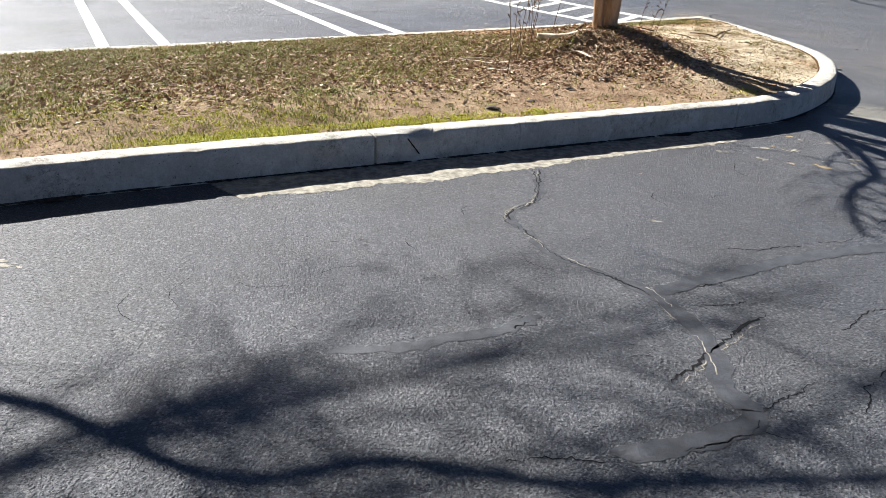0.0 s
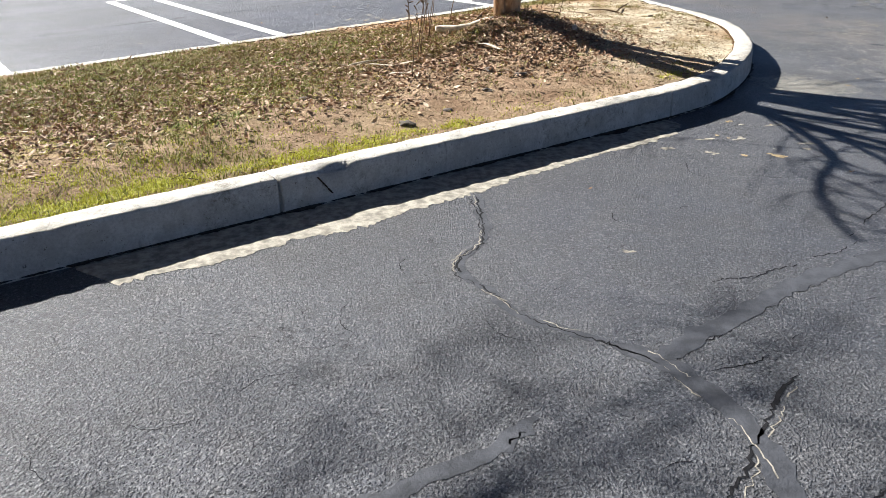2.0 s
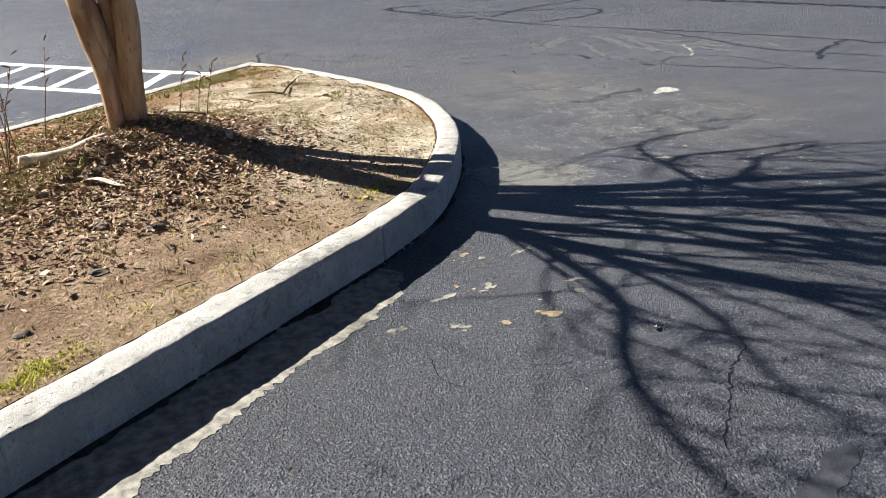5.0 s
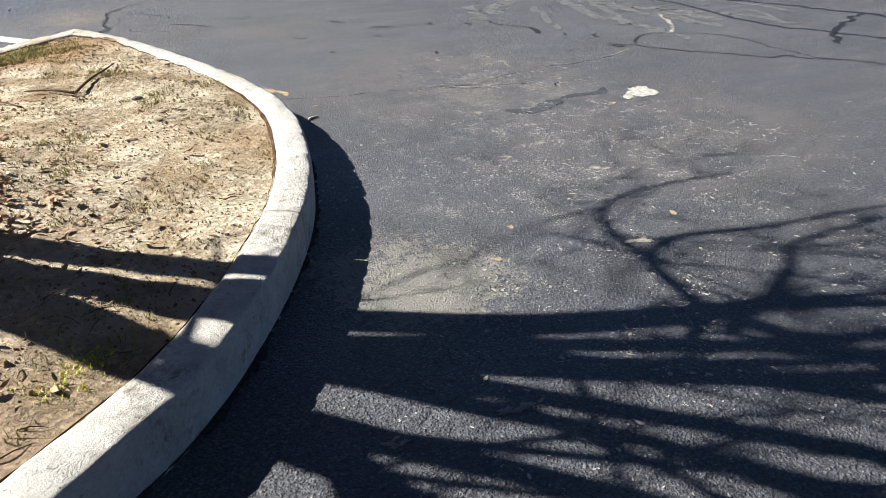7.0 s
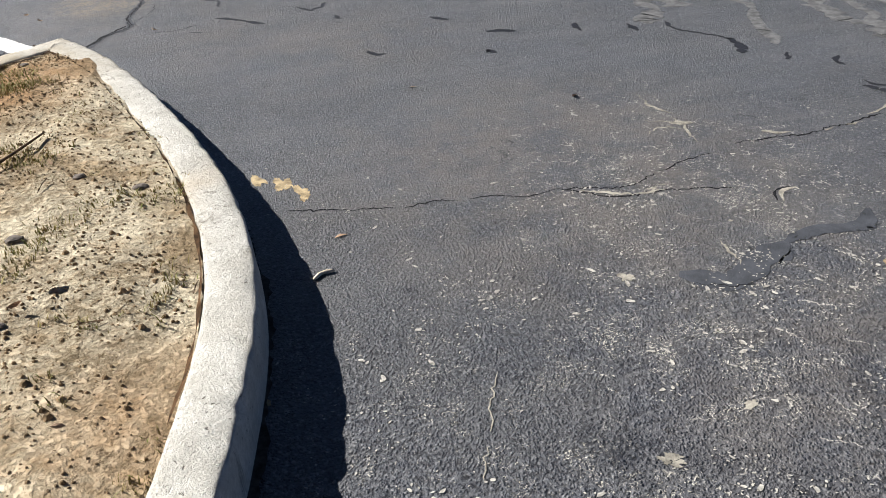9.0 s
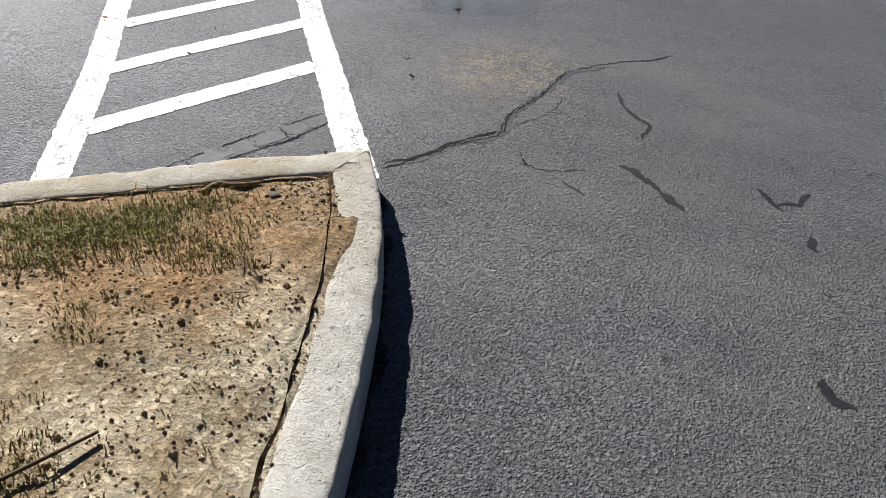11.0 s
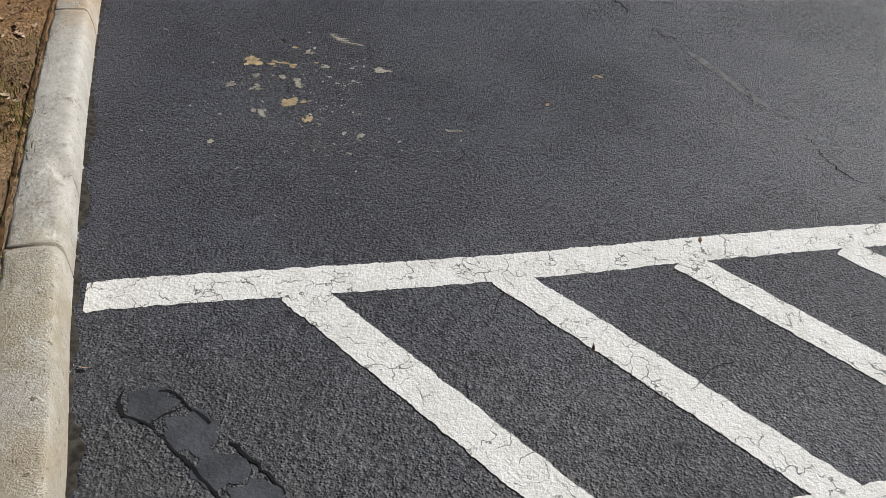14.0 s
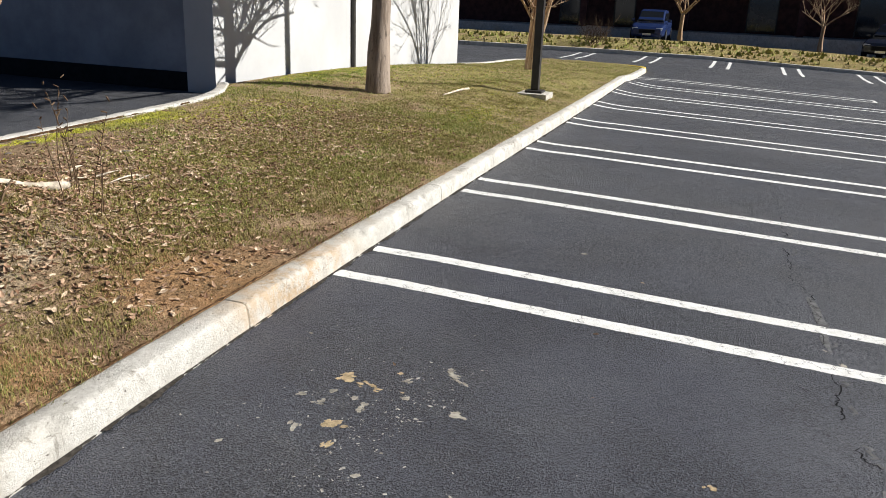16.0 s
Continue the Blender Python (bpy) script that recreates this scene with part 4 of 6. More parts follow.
    for k in range(10):
        a = rnd.uniform(-0.35, 0.75)
        u, v, n = -4.4 + rnd.uniform(-0.9, 0.9), -2.3 - rnd.uniform(0.0, 1.9), rnd.uniform(0.3, 1.3)
        streaks.append([(u, v), (u + 0.5 * n * math.sin(a), v - 0.5 * n * math.cos(a)), (u + n * math.sin(a + 0.25), v - n * math.cos(a + 0.25))])
    for k, pts in enumerate(streaks):
        mark("dust_streak", wander(pts, 0.08, k), rnd.uniform(0.05, 0.15), DUST, "chalky pale streak on the drive", "dust", 0.8, h=0.0014 + 0.0001 * k, seed=k + 120)
    # short black dabs of tar
    dabs = [([(-0.9, -0.08), (-0.97, -0.26), (-1.02, -0.43)], 0.035), ([(-1.14, 0.6), (-1.13, 0.4), (-1.15, 0.25), (-1.07, 0.12)], 0.016), ([(-1.39, -0.3), (-1.41, -0.46)], 0.022), ([(-1.41, -0.42), (-1.5, -0.4), (-1.57, -0.33)], 0.02), ([(-1.42, -0.62), (-1.41, -0.72)], 0.025),
            ([(-1.79, -1.14), (-1.77, -1.28)], 0.04), ([(-1.75, -1.61), (-1.86, -1.75)], 0.05), ([(-1.05, -1.31), (-1.04, -1.38), (-1.09, -1.43)], 0.03), ([(-1.44, -1.85), (-1.49, -1.84), (-1.46, -1.9)], 0.03), ([(-2.22, -1.9), (-2.12, -1.96), (-2.1, -2.02)], 0.035), ([(-2.39, -2.17), (-2.31, -2.29)], 0.035),
            ([(-2.58, -2.33), (-2.49, -2.44), (-2.5, -2.54), (-2.5, -2.79)], 0.025), ([(-2.5, -2.78), (-2.42, -2.88), (-2.31, -2.96)], 0.05), ([(-2.47, -3.11), (-2.37, -3.17)], 0.03), ([(-2.58, -3.34), (-2.5, -3.37), (-2.46, -3.43)], 0.03), ([(-2.19, -3.6), (-2.2, -3.75)], 0.05), ([(-0.62, -0.2), (-0.68, -0.3)], 0.012)]
    for k, (pts, w) in enumerate(dabs):
        mark("tar_mark", wander(pts, 0.03, k), w, TAR, "short black dab of tar on the drive", "tar mark", 0.8, seed=k + 80, gap=0.012)


def build_spots():
    # mortar spilled along the foot of the kerb
    verts, faces = [], []
    us = np.arange(3.62, 7.36, 0.009)
    for i, u in enumerate(us):
        inner = edge_v(ROAD_EDGE, u) - 0.004
        wide = 0.265 + 0.06 * step(u, 4.6, 5.8) * (1 - step(u, 6.3, 7.3)) + 0.05 * noise.noise(Vector((u * 3, 1, 0))) + 0.035 * noise.noise(Vector((u * 13, 2, 0))) + 0.03 * noise.noise(Vector((u * 41, 3, 0)))
        wide *= min(1, 8 * (7.37 - u)) * min(1, 0.5 + 2 * (u - 3.6))
        verts += [G(u, inner, 0.004), G(u, inner - wide * 0.7, 0.006), G(u, inner - wide, 0.002)]
        if i:
            k = 3 * i
            faces += [(k - 3, k - 2, k + 1, k), (k - 2, k - 1, k + 2, k + 1)]
    thing("mortar_spill", verts, faces, PALE, "ragged strip of pale mortar along the kerb's foot", "mortar", kind="structure")
    verts, faces = [], []
    line = spline([(*p, 0) for p in NOSE_EDGE[2:9]], 0.03)
    for i, p in enumerate(line):
        d = (line[min(i + 1, len(line) - 1)] - line[max(i - 1, 0)]).normalized()
        n = Vector((d.y, -d.x, 0))
        wide = 0.16 + 0.14 * noise.noise(Vector((p.x * 3, p.y * 3, 3))) + 0.07 * noise.noise(Vector((p.x * 14, p.y * 14, 3)))
        a, b = p + n * 0.004, p + n * max(wide, 0.02)
        verts += [G(a.x, a.y, 0.003), G(b.x, b.y, 0.003)]
        if i:
            k = 2 * i
            faces.append((k - 2, k - 1, k + 1, k))
    thing("mortar_spill", verts, faces, PALE, "thin ragged mortar round the nose's foot", "mortar", kind="structure")
    thing("stain", *blot(-1.0, -4.29, 0.1, 0.08, 1.9, 0.005, 12.0, 64, 0.5), CHIP, "large pale splash of mortar on the drive", "stain", kind="structure")
    big = [(-0.95, -4.33, 0.11, 0.13, 1.9, CHIP), (0.3, -2.25, 0.045, 0.11, 0.35, SANDY), (0.34, -2.12, 0.03, 0.07, 0.3, SANDY), (3.65, -5.35, 0.05, 0.035, 0.5, SANDY), (3.93, -5.11, 0.035, 0.03, 1.0, PALE), (3.55, -5.02, 0.04, 0.03, 0.2, PALE), (3.72, -4.92, 0.06, 0.03, 0.3, PALE),
           (4.1, -4.9, 0.05, 0.02, 0.3, PALE), (3.3, -5.3, 0.06, 0.012, 0.8, PALE), (3.1, -4.95, 0.07, 0.012, 0.3, PALE), (2.75, -4.85, 0.05, 0.02, 0.6, PALE), (2.45, -5.05, 0.06, 0.02, 0.6, PALE), (5.35, -5.8, 0.04, 0.015, 0.8, PALE),
           (8.3, -5.4, 0.05, 0.03, 0.6, PALE), (-0.6, -3.36, 0.05, 0.008, 0.3, PALE), (-1.25, -3.15, 0.07, 0.03, 0.5, PALE), (0.5, -4.55, 0.05, 0.02, 1.0, PALE), (1.2, -5.0, 0.05, 0.025, 0.3, PALE), (0.6, -4.1, 0.04, 0.02, 1.0, PALE),
           (2.88, 0.35, 0.06, 0.045, 0.2, SANDY), (2.47, 0.48, 0.055, 0.04, 0.9, SANDY), (2.31, 0.53, 0.045, 0.018, 0.3, SANDY), (2.83, 0.45, 0.05, 0.025, 1.7, SANDY), (2.77, 0.91, 0.03, 0.05, 0.1, PALE), (3.11, 0.8, 0.02, 0.06, 0.5, PALE), (2.72, 0.35, 0.03, 0.02, 0.2, PALE), (2.6, 0.34, 0.035, 0.02, 0.9, PALE), (2.64, 0.53, 0.03, 0.02, 0.2, PALE), (2.63, 0.24, 0.025, 0.018, 0.9, PALE), (2.16, 0.73, 0.025, 0.015, 0.9, PALE), (2.18, 1.13, 0.015, 0.04, 0.2, PALE), (2.7, 1.97, 0.03, 0.02, 0.9, SANDY), (2.14, 0.15, 0.02, 0.012, 0.9, PALE)]
    spots = random.Random(33)
    for _ in range(34):
        cu, cv, r = spots.choice([(2.65, 0.55, 0.25), (2.9, 0.8, 0.3), (3.4, -5.05, 0.35), (0.6, -4.3, 0.8), (4.2, 0.9, 1.2)])
        s = spots.uniform(0.008, 0.024)
        big.append((spots.gauss(cu, r), spots.gauss(cv, r * 0.7), s * spots.uniform(1, 2), s, spots.uniform(0, 3), spots.choice([PALE, SANDY, PALE])))
    whole, big = big, []
    for u, v, a, b, turn, m in whole:
        n = 1 if max(a, b) < 0.03 else 7 if max(a, b) < 0.15 else 16
        for _ in range(n):
            x, y = (0, 0) if n == 1 else (spots.gauss(0, 0.5) * a, spots.gauss(0, 0.5) * b)
            f = 1 if n == 1 else spots.uniform(0.25, 0.6) if n == 7 else spots.choice([0.1, 0.15, 0.25, 0.5, 0.7])
            big.append((u + x * math.cos(turn) - y * math.sin(turn), v + x * math.sin(turn) + y * math.cos(turn), a * f, b * f, turn + spots.uniform(-0.5, 0.5), m))
    for k, (u, v, a, b, turn, m) in enumerate(big):
        thing("stain", *blot(u, v, a * 0.85, b * 0.85, turn, 0.0022 + 0.0002 * (k % 9), k * 3.1, 40, 0.55), m, "pale ragged spot of mortar on the asphalt" if m is not SANDY else "sandy tan spot on the asphalt", "stain", kind="structure")
    # many bare pale stones and crumbs, too many to count
    verts, faces = [], []
    rnd = random.Random(5)
    fields = [(0.3, -4.5, 1.1, 17000), (-0.5, -3.6, 0.6, 5000), (2.6, 0.6, 0.42, 1200), (1.6, -4.9, 0.6, 4000), (0.0, -2.0, 2.4, 200), (5.0, 2.0, 4.0, 300), (3.0, -5.2, 0.7, 160)]
    for cu, cv, r, n in fields:
        for _ in range(n):
            u, v = rnd.gauss(cu, r), rnd.gauss(cv, r * 0.8)
            if v_low(max(u, 0.1)) - 0.03 < v < v_high(u) + 0.05 and u > 0.05:
                continue
            if noise.noise(Vector((u * 2.3, v * 2.3, 8))) + 0.8 * noise.noise(Vector((u * 9, v * 9, 2))) < rnd.uniform(-0.1, 0.45):
                continue
            s, a, base = rnd.uniform(0.0018, 0.0045) * (2.4 if rnd.random() < 0.07 else 1), rnd.uniform(0, 6.3), len(verts)
            k, stretch = rnd.randint(5, 7), rnd.uniform(1.0, 2.0)
            for i in range(k):
                q, rr = a + 2 * math.pi * i / k, s * rnd.uniform(0.5, 1.2)
                x, y = rr * math.cos(q - a) * stretch, rr * math.sin(q - a) * 0.8
                verts.append(G(u + x * math.cos(a) - y * math.sin(a), v + x * math.sin(a) + y * math.cos(a), 0.0018))
            faces.append(tuple(range(base, base + k)))
    thing("pale_crumbs", verts, faces, CHIP, "scattered pale stone crumbs pressed into the asphalt", "crumbs", kind="stuff")


build_cracks()
build_spots()


# ---- litter, grass and moss on the island ----
def leaf_shape(rnd, verts, faces, p, size, lift):
    a, tilt = rnd.uniform(0, 6.3), rnd.uniform(-0.7, 0.7)
    m = Matrix.Translation(p) @ Matrix.Rotation(a, 4, "Z") @ Matrix.Rotation(tilt, 4, "X") @ Matrix.Rotation(rnd.uniform(-0.4, 0.5), 4, "Y")
    w, curl = size * rnd.uniform(0.28, 0.45), rnd.uniform(-0.2, 0.45) * size
    pts = [(-size / 2, 0, lift + curl), (-size * 0.1, w / 2, lift + curl * 0.5), (-size * 0.1, 0, lift), (-size * 0.1, -w / 2, lift + curl * 0.5),
           (size * 0.22, w * 0.4, lift + curl * 0.4), (size * 0.22, -w * 0.4, lift + curl * 0.4), (size / 2, 0, lift + curl * 0.7)]
    b = len(verts)
    verts += [m @ Vector(q) for q in pts]
    faces += [(b, b + 2, b + 1), (b, b + 3, b + 2), (b + 1, b + 2, b + 4), (b + 2, b + 3, b + 5), (b + 2, b + 6, b + 4), (b + 2, b + 5, b + 6)]


def litter_density(u, v):
    lo, hi = v_low(u), v_high(u)
    edge = min(v - lo, hi - v)
    d = step(v - lo, 0.5, 1.3) * (0.25 + 0.75 * step(hi - v, 0.5, 1.9)) * step(u + step(v, -1.6, -1.0), 2.2, 3.4)
    d *= 0.45 + 0.9 * max(0, noise.noise(Vector((u * 0.9, v * 0.9, 2))) + 0.35)
    d += 1.6 * math.exp(-(math.hypot(u - TREE[0] - 0.2, v - TREE[1]) / 0.85) ** 2)
    if u > 9:
        d *= 0.55
    return d if edge > 0.2 else 0


def build_litter():
    rnd = random.Random(11)
    verts, faces = [], []
    made = 0
    while made < 19000:
        near = rnd.random() < 0.86
        u = rnd.uniform(1.2, 9.5) if near else rnd.uniform(9.5, 26)
        v = rnd.uniform(v_low(u) + 0.2, v_high(u) - 0.2)
        if rnd.random() * 1.5 > litter_density(u, v):
            continue
        leaf_shape(rnd, verts, faces, W(u, v, soil_z(u, v)), rnd.uniform(0.025, 0.062), rnd.uniform(0.003, 0.02))
        made += 1
    thing("leaf_litter", verts, faces, LEAF, "brown and tan fallen leaves strewn over the island", "leaf litter", kind="stuff")
    verts, faces = [], []
    for _ in range(600):
        u = rnd.uniform(0.5, 9.5) if rnd.random() < 0.15 else rnd.uniform(2.5, 9.5)
        v = rnd.uniform(v_low(u) + 0.2, v_high(u) - 0.2)
        a, n = rnd.uniform(0, 6.3), rnd.uniform(0.02, 0.06)
        p = W(u, v, soil_z(u, v) + 0.006)
        d = Vector((math.cos(a), math.sin(a), rnd.uniform(-0.1, 0.1)))
        tv, tf = tubes([[(p - d * n, 0.0025), (p + Vector((0, 0, 0.006)), 0.002), (p + d * n, 0.0012)]], 3)
        b = len(verts)
        verts += tv
        faces += [tuple(i + b for i in f) for f in tf]
    thing("small_twigs", verts, faces, TWIG, "small dry twigs lying on the soil", "twigs", kind="stuff")


def tufts(name, places, height, material, label, category, seed, spread=0.03, blades=(5, 10)):
    rnd = random.Random(seed)
    verts, faces = [], []
    for u, v in places:
        z = soil_z(u, v) - 0.004
        for _ in range(rnd.randint(*blades)):
            a, h = rnd.uniform(0, 6.3), height * rnd.uniform(0.4, 1.2) * (0.5 if u < 3 and v < -0.9 else 1)
            du, dv = rnd.gauss(0, spread), rnd.gauss(0, spread)
            p = W(u + du, v + dv, z)
            lean = Vector((math.cos(a), math.sin(a), 0)) * h * rnd.uniform(0.2, 1.3)
            side = Vector((-math.sin(a), math.cos(a), 0)) * rnd.uniform(0.0012, 0.0028)
            b = len(verts)
            verts += [p - side, p + side, p + lean * 0.45 + Vector((0, 0, h * 0.75)) + side * 0.6, p + lean * 0.45 + Vector((0, 0, h * 0.75)) - side * 0.6, p + lean + Vector((0, 0, h * 0.95))]
            faces += [(b, b + 1, b + 2, b + 3), (b + 3, b + 2, b + 4)]
    thing(name, verts, faces, material, label, category, kind="stuff")


def build_grass():
    rnd = random.Random(21)
    places, nose = [], []
    while len(places) < 17000:
        u = rnd.uniform(0.5, 10) if rnd.random() < 0.72 else rnd.uniform(10, 26.5)
        lo, hi = v_low(u), v_high(u)
        v = rnd.uniform(lo + 0.17, hi - 0.17)
        d = max(0, noise.noise(Vector((u * 0.9, v * 0.9, 12))) + 0.22) * 1.5 * step(u, 3.4, 5.4) * max(step(v - lo, 0.9, 1.7), step(u, 5.2, 7.0))
        d += 0.5 * step(hi - v, 0.75, 0.3) * (0.35 + max(0, noise.noise(Vector((u * 2, v * 2, 7))))) * step(u, 0.3, 0.9)
        d += 0.06 * step(v - lo, 1.2, 0.4) * step(u, 5.0, 6.4) * max(0, 0.2 + noise.noise(Vector((u * 1.7, v * 2.5, 3)))) + (0.5 if u > 9 else 0)
        d += 0.04 + (2.2 if u < 3 else 0.9) * max(0, noise.noise(Vector((u * 4, v * 4, 30))) - (0.22 if u < 3 else 0.3))
        bare = math.hypot((u - 3.4) / 0.6, (v + 0.75) / 0.25)
        on_nose = u < 3 and v < -0.75
        if on_nose:
            d = 2.5 * max(0, noise.noise(Vector((u * 3.4, v * 3.4, 30))) + 0.5 * noise.noise(Vector((u * 11, v * 11, 31))) - 0.12)
        if rnd.random() < d * step(bare, 0.8, 1.3):
            (nose if on_nose else places).append((u, v))
    tufts("grass", places, 0.035, GRASS, "sparse short winter grass, green and straw-coloured", "grass", 3)
    tufts("nose_grass", nose, 0.042, THATCH, "tiny olive tufts of grass on the sandy soil", "grass", 7, 0.014, (5, 9))
    mat = []
    while len(mat) < 22000:
        u = rnd.uniform(0.35, 9.5) if rnd.random() < 0.85 else rnd.uniform(9.5, 15)
        hi = v_high(u)
        v = rnd.uniform(hi - (0.62 + 0.3 * noise.noise(Vector((u * 2.5, 3, 53))) if u < 2.0 else 2.3), hi - 0.18)
        if v < v_low(u) + 0.2:
            continue
        patch = noise.noise(Vector((u * 1.6, v * 1.6, 51))) + 0.5 * noise.noise(Vector((u * 6, v * 6, 52)))
        depth = step(hi - v, 0.22, 0.34) if u < 2.2 else step(hi - v, 0.2, 0.6)
        bare = math.hypot((u - 3.4) / 0.7, (v + 0.75) / 0.32)
        if rnd.random() < depth * (0.5 + patch) * step(bare, 0.7, 1.3) * (0.3 * step(u, 0.3, 0.8) * step(patch, -0.35, 0.3) if u < 2 else 1):
            mat.append((u, v))
    tufts("dry_grass", mat, 0.024, THATCH, "matted olive and straw-brown winter grass beside the kerb", "grass", 5, 0.022, (7, 12))
    lawn = []
    for cu, cv, ru, rv, n in [(9.8, -1.5, 0.7, 0.3, 1100), (11.6, -4.7, 1.2, 0.35, 1500), (5.2, -1.9, 0.35, 0.2, 300), (6.9, -1.7, 0.4, 0.25, 320), (4.3, -1.5, 0.25, 0.15, 160), (14.0, -4.9, 1.5, 0.3, 900), (7.6, -3.2, 0.5, 0.25, 260), (6.3, -3.3, 0.3, 0.2, 140), (16.0, -2.6, 2.0, 0.7, 900)]:
        for _ in range(n):
            u, v = rnd.gauss(cu, ru), rnd.gauss(cv, rv)
            if v_low(u) + 0.18 < v < v_high(u) - 0.18 and noise.noise(Vector((u * 3, v * 3, 61))) > rnd.uniform(-0.4, 0.25):
                lawn.append((u, v))
    tufts("lawn_grass", lawn, 0.026, LAWN, "patches of fresh green grass on the island", "grass", 6, 0.025, (6, 10))
    moss = []
    for cu, cv, ru, rv, n in [(7.35, -4.33, 0.2, 0.06, 380), (6.95, -4.28, 0.16, 0.05, 380), (6.1, -4.27, 0.3, 0.05, 420), (5.65, -4.2, 0.2, 0.05, 110), (8.3, -4.1, 0.5, 0.2, 120), (7.2, -4.0, 0.3, 0.14, 200), (6.6, -4.0, 0.4, 0.14, 120), (3.05, -4.05, 0.15, 0.05, 60), (9.2, -4.2, 0.4, 0.2, 40), (13.5, -2.2, 1.0, 0.5, 200), (15.0, -3.8, 3.0, 0.5, 400), (12.6, -5.05, 1.6, 0.25, 1100), (10.6, -1.5, 0.7, 0.3, 600), (8.6, -1.9, 0.6, 0.3, 250), (5.15, -4.25, 0.12, 0.03, 70), (4.6, -4.2, 0.3, 0.03, 20), (6.5, -2.6, 1.6, 0.7, 900), (8.9, -3.6, 0.6, 0.4, 500), (7.9, -3.4, 0.6, 0.3, 300)]:
        for _ in range(n):
            u, v = rnd.gauss(cu, ru), rnd.gauss(cv, rv)
            if v_low(u) + 0.16 < v < v_high(u) - 0.16:
                moss.append((u, v))
    tufts("moss", moss, 0.016, MOSS, "bright yellow-green moss along the kerb", "moss", 4, 0.02, (10, 16))


def build_clods():
    """Crumbs and clods of dry earth, densest on the bare nose and along the kerb."""
    rnd = random.Random(61)
    verts, faces = [], []
    made = 0
    while made < 13000:
        u = rnd.uniform(0.25, 4.0) if rnd.random() < 0.6 else rnd.uniform(3.5, 9.5)
        lo, hi = v_low(u), v_high(u)
        v = rnd.uniform(lo + 0.17, hi - 0.17)
        if u > 3 and v - lo > 1.3 and rnd.random() < 0.7:
            continue
        if noise.noise(Vector((u * 2, v * 2, 40))) + 0.5 * noise.noise(Vector((u * 8, v * 8, 41))) < rnd.uniform(-0.45, 0.3):
            continue
        s = rnd.uniform(0.0025, 0.0072) * (1.8 if rnd.random() < 0.05 else 1)
        p = W(u, v, soil_z(u, v) - 0.002)
        b, a = len(verts), rnd.uniform(0, 6.3)
        ring = [s * rnd.uniform(0.7, 1.3) for _ in range(6)]
        for lift, shrink in ((0.0, 1.0), (0.9, 0.4)):
            for k in range(6):
                q = a + 2 * math.pi * k / 6
                verts.append(p + Vector((math.cos(q) * ring[k] * shrink, math.sin(q) * ring[k] * shrink, lift * s * rnd.uniform(0.8, 1.2))))
        faces += [(b + k, b + (k + 1) % 6, b + 6 + (k + 1) % 6, b + 6 + k) for k in range(6)] + [tuple(range(b + 6, b + 12))]
        made += 1
    thing("soil_clods", verts, faces, CLOD, "crumbs and small clods of dry earth", "clods", kind="stuff")


build_litter()
build_grass()
build_clods()


# ---- trees ----
def grow(rnd, start, way, length, radius, depth, paths, up=0.25):
    """Adds a wandering limb and its side limbs."""
    n = max(4, round(length / 0.22))
    p, d, path = start.copy(), way.normalized(), []
    for i in range(n + 1):
        t = i / n
        path.append((p.copy(), max(radius * (1 - 0.62 * t), 0.0035)))
        d = (d + Vector((rnd.gauss(0, 0.09), rnd.gauss(0, 0.09), rnd.gauss(0, 0.05) + 0.03 * up))).normalized()
        p = p + d * (length / n)
    paths.append(path)
    if depth <= 0:
        return
    for k in range(rnd.randint(2, 3) + (depth < 2)):
        i = rnd.randint(n // 3, n)
        at, r = path[i]
        side = Vector((rnd.gauss(0, 1), rnd.gauss(0, 1), rnd.uniform(0.2, 0.9))).normalized()
        grow(rnd, at, (path[min(i + 1, n)][0] - path[max(i - 1, 0)][0]).normalized() * 0.8 + side * 0.75, length * rnd.uniform(0.5, 0.75), r * 0.7, depth - 1, paths, up)


def stem(points, radii, gap=0.08):
    line = spline(points, gap)
    out = []
    for i, p in enumerate(line):
        t = i / (len(line) - 1) * (len(radii) - 1)
        k = min(int(t), len(radii) - 2)
        out.append((p, radii[k] + (radii[k + 1] - radii[k]) * (t - k)))
    return out


def flute(verts, amount, seed):
    """Ridges that run up a stem, and a swelling at its foot."""
    for v in verts:
        v += Vector((noise.noise(Vector((v.x * 16, v.y * 16, v.z * 1.6 + seed))), noise.noise(Vector((v.x * 16, v.y * 16, v.z * 1.6 + seed + 5))), 0)) * amount
    return verts


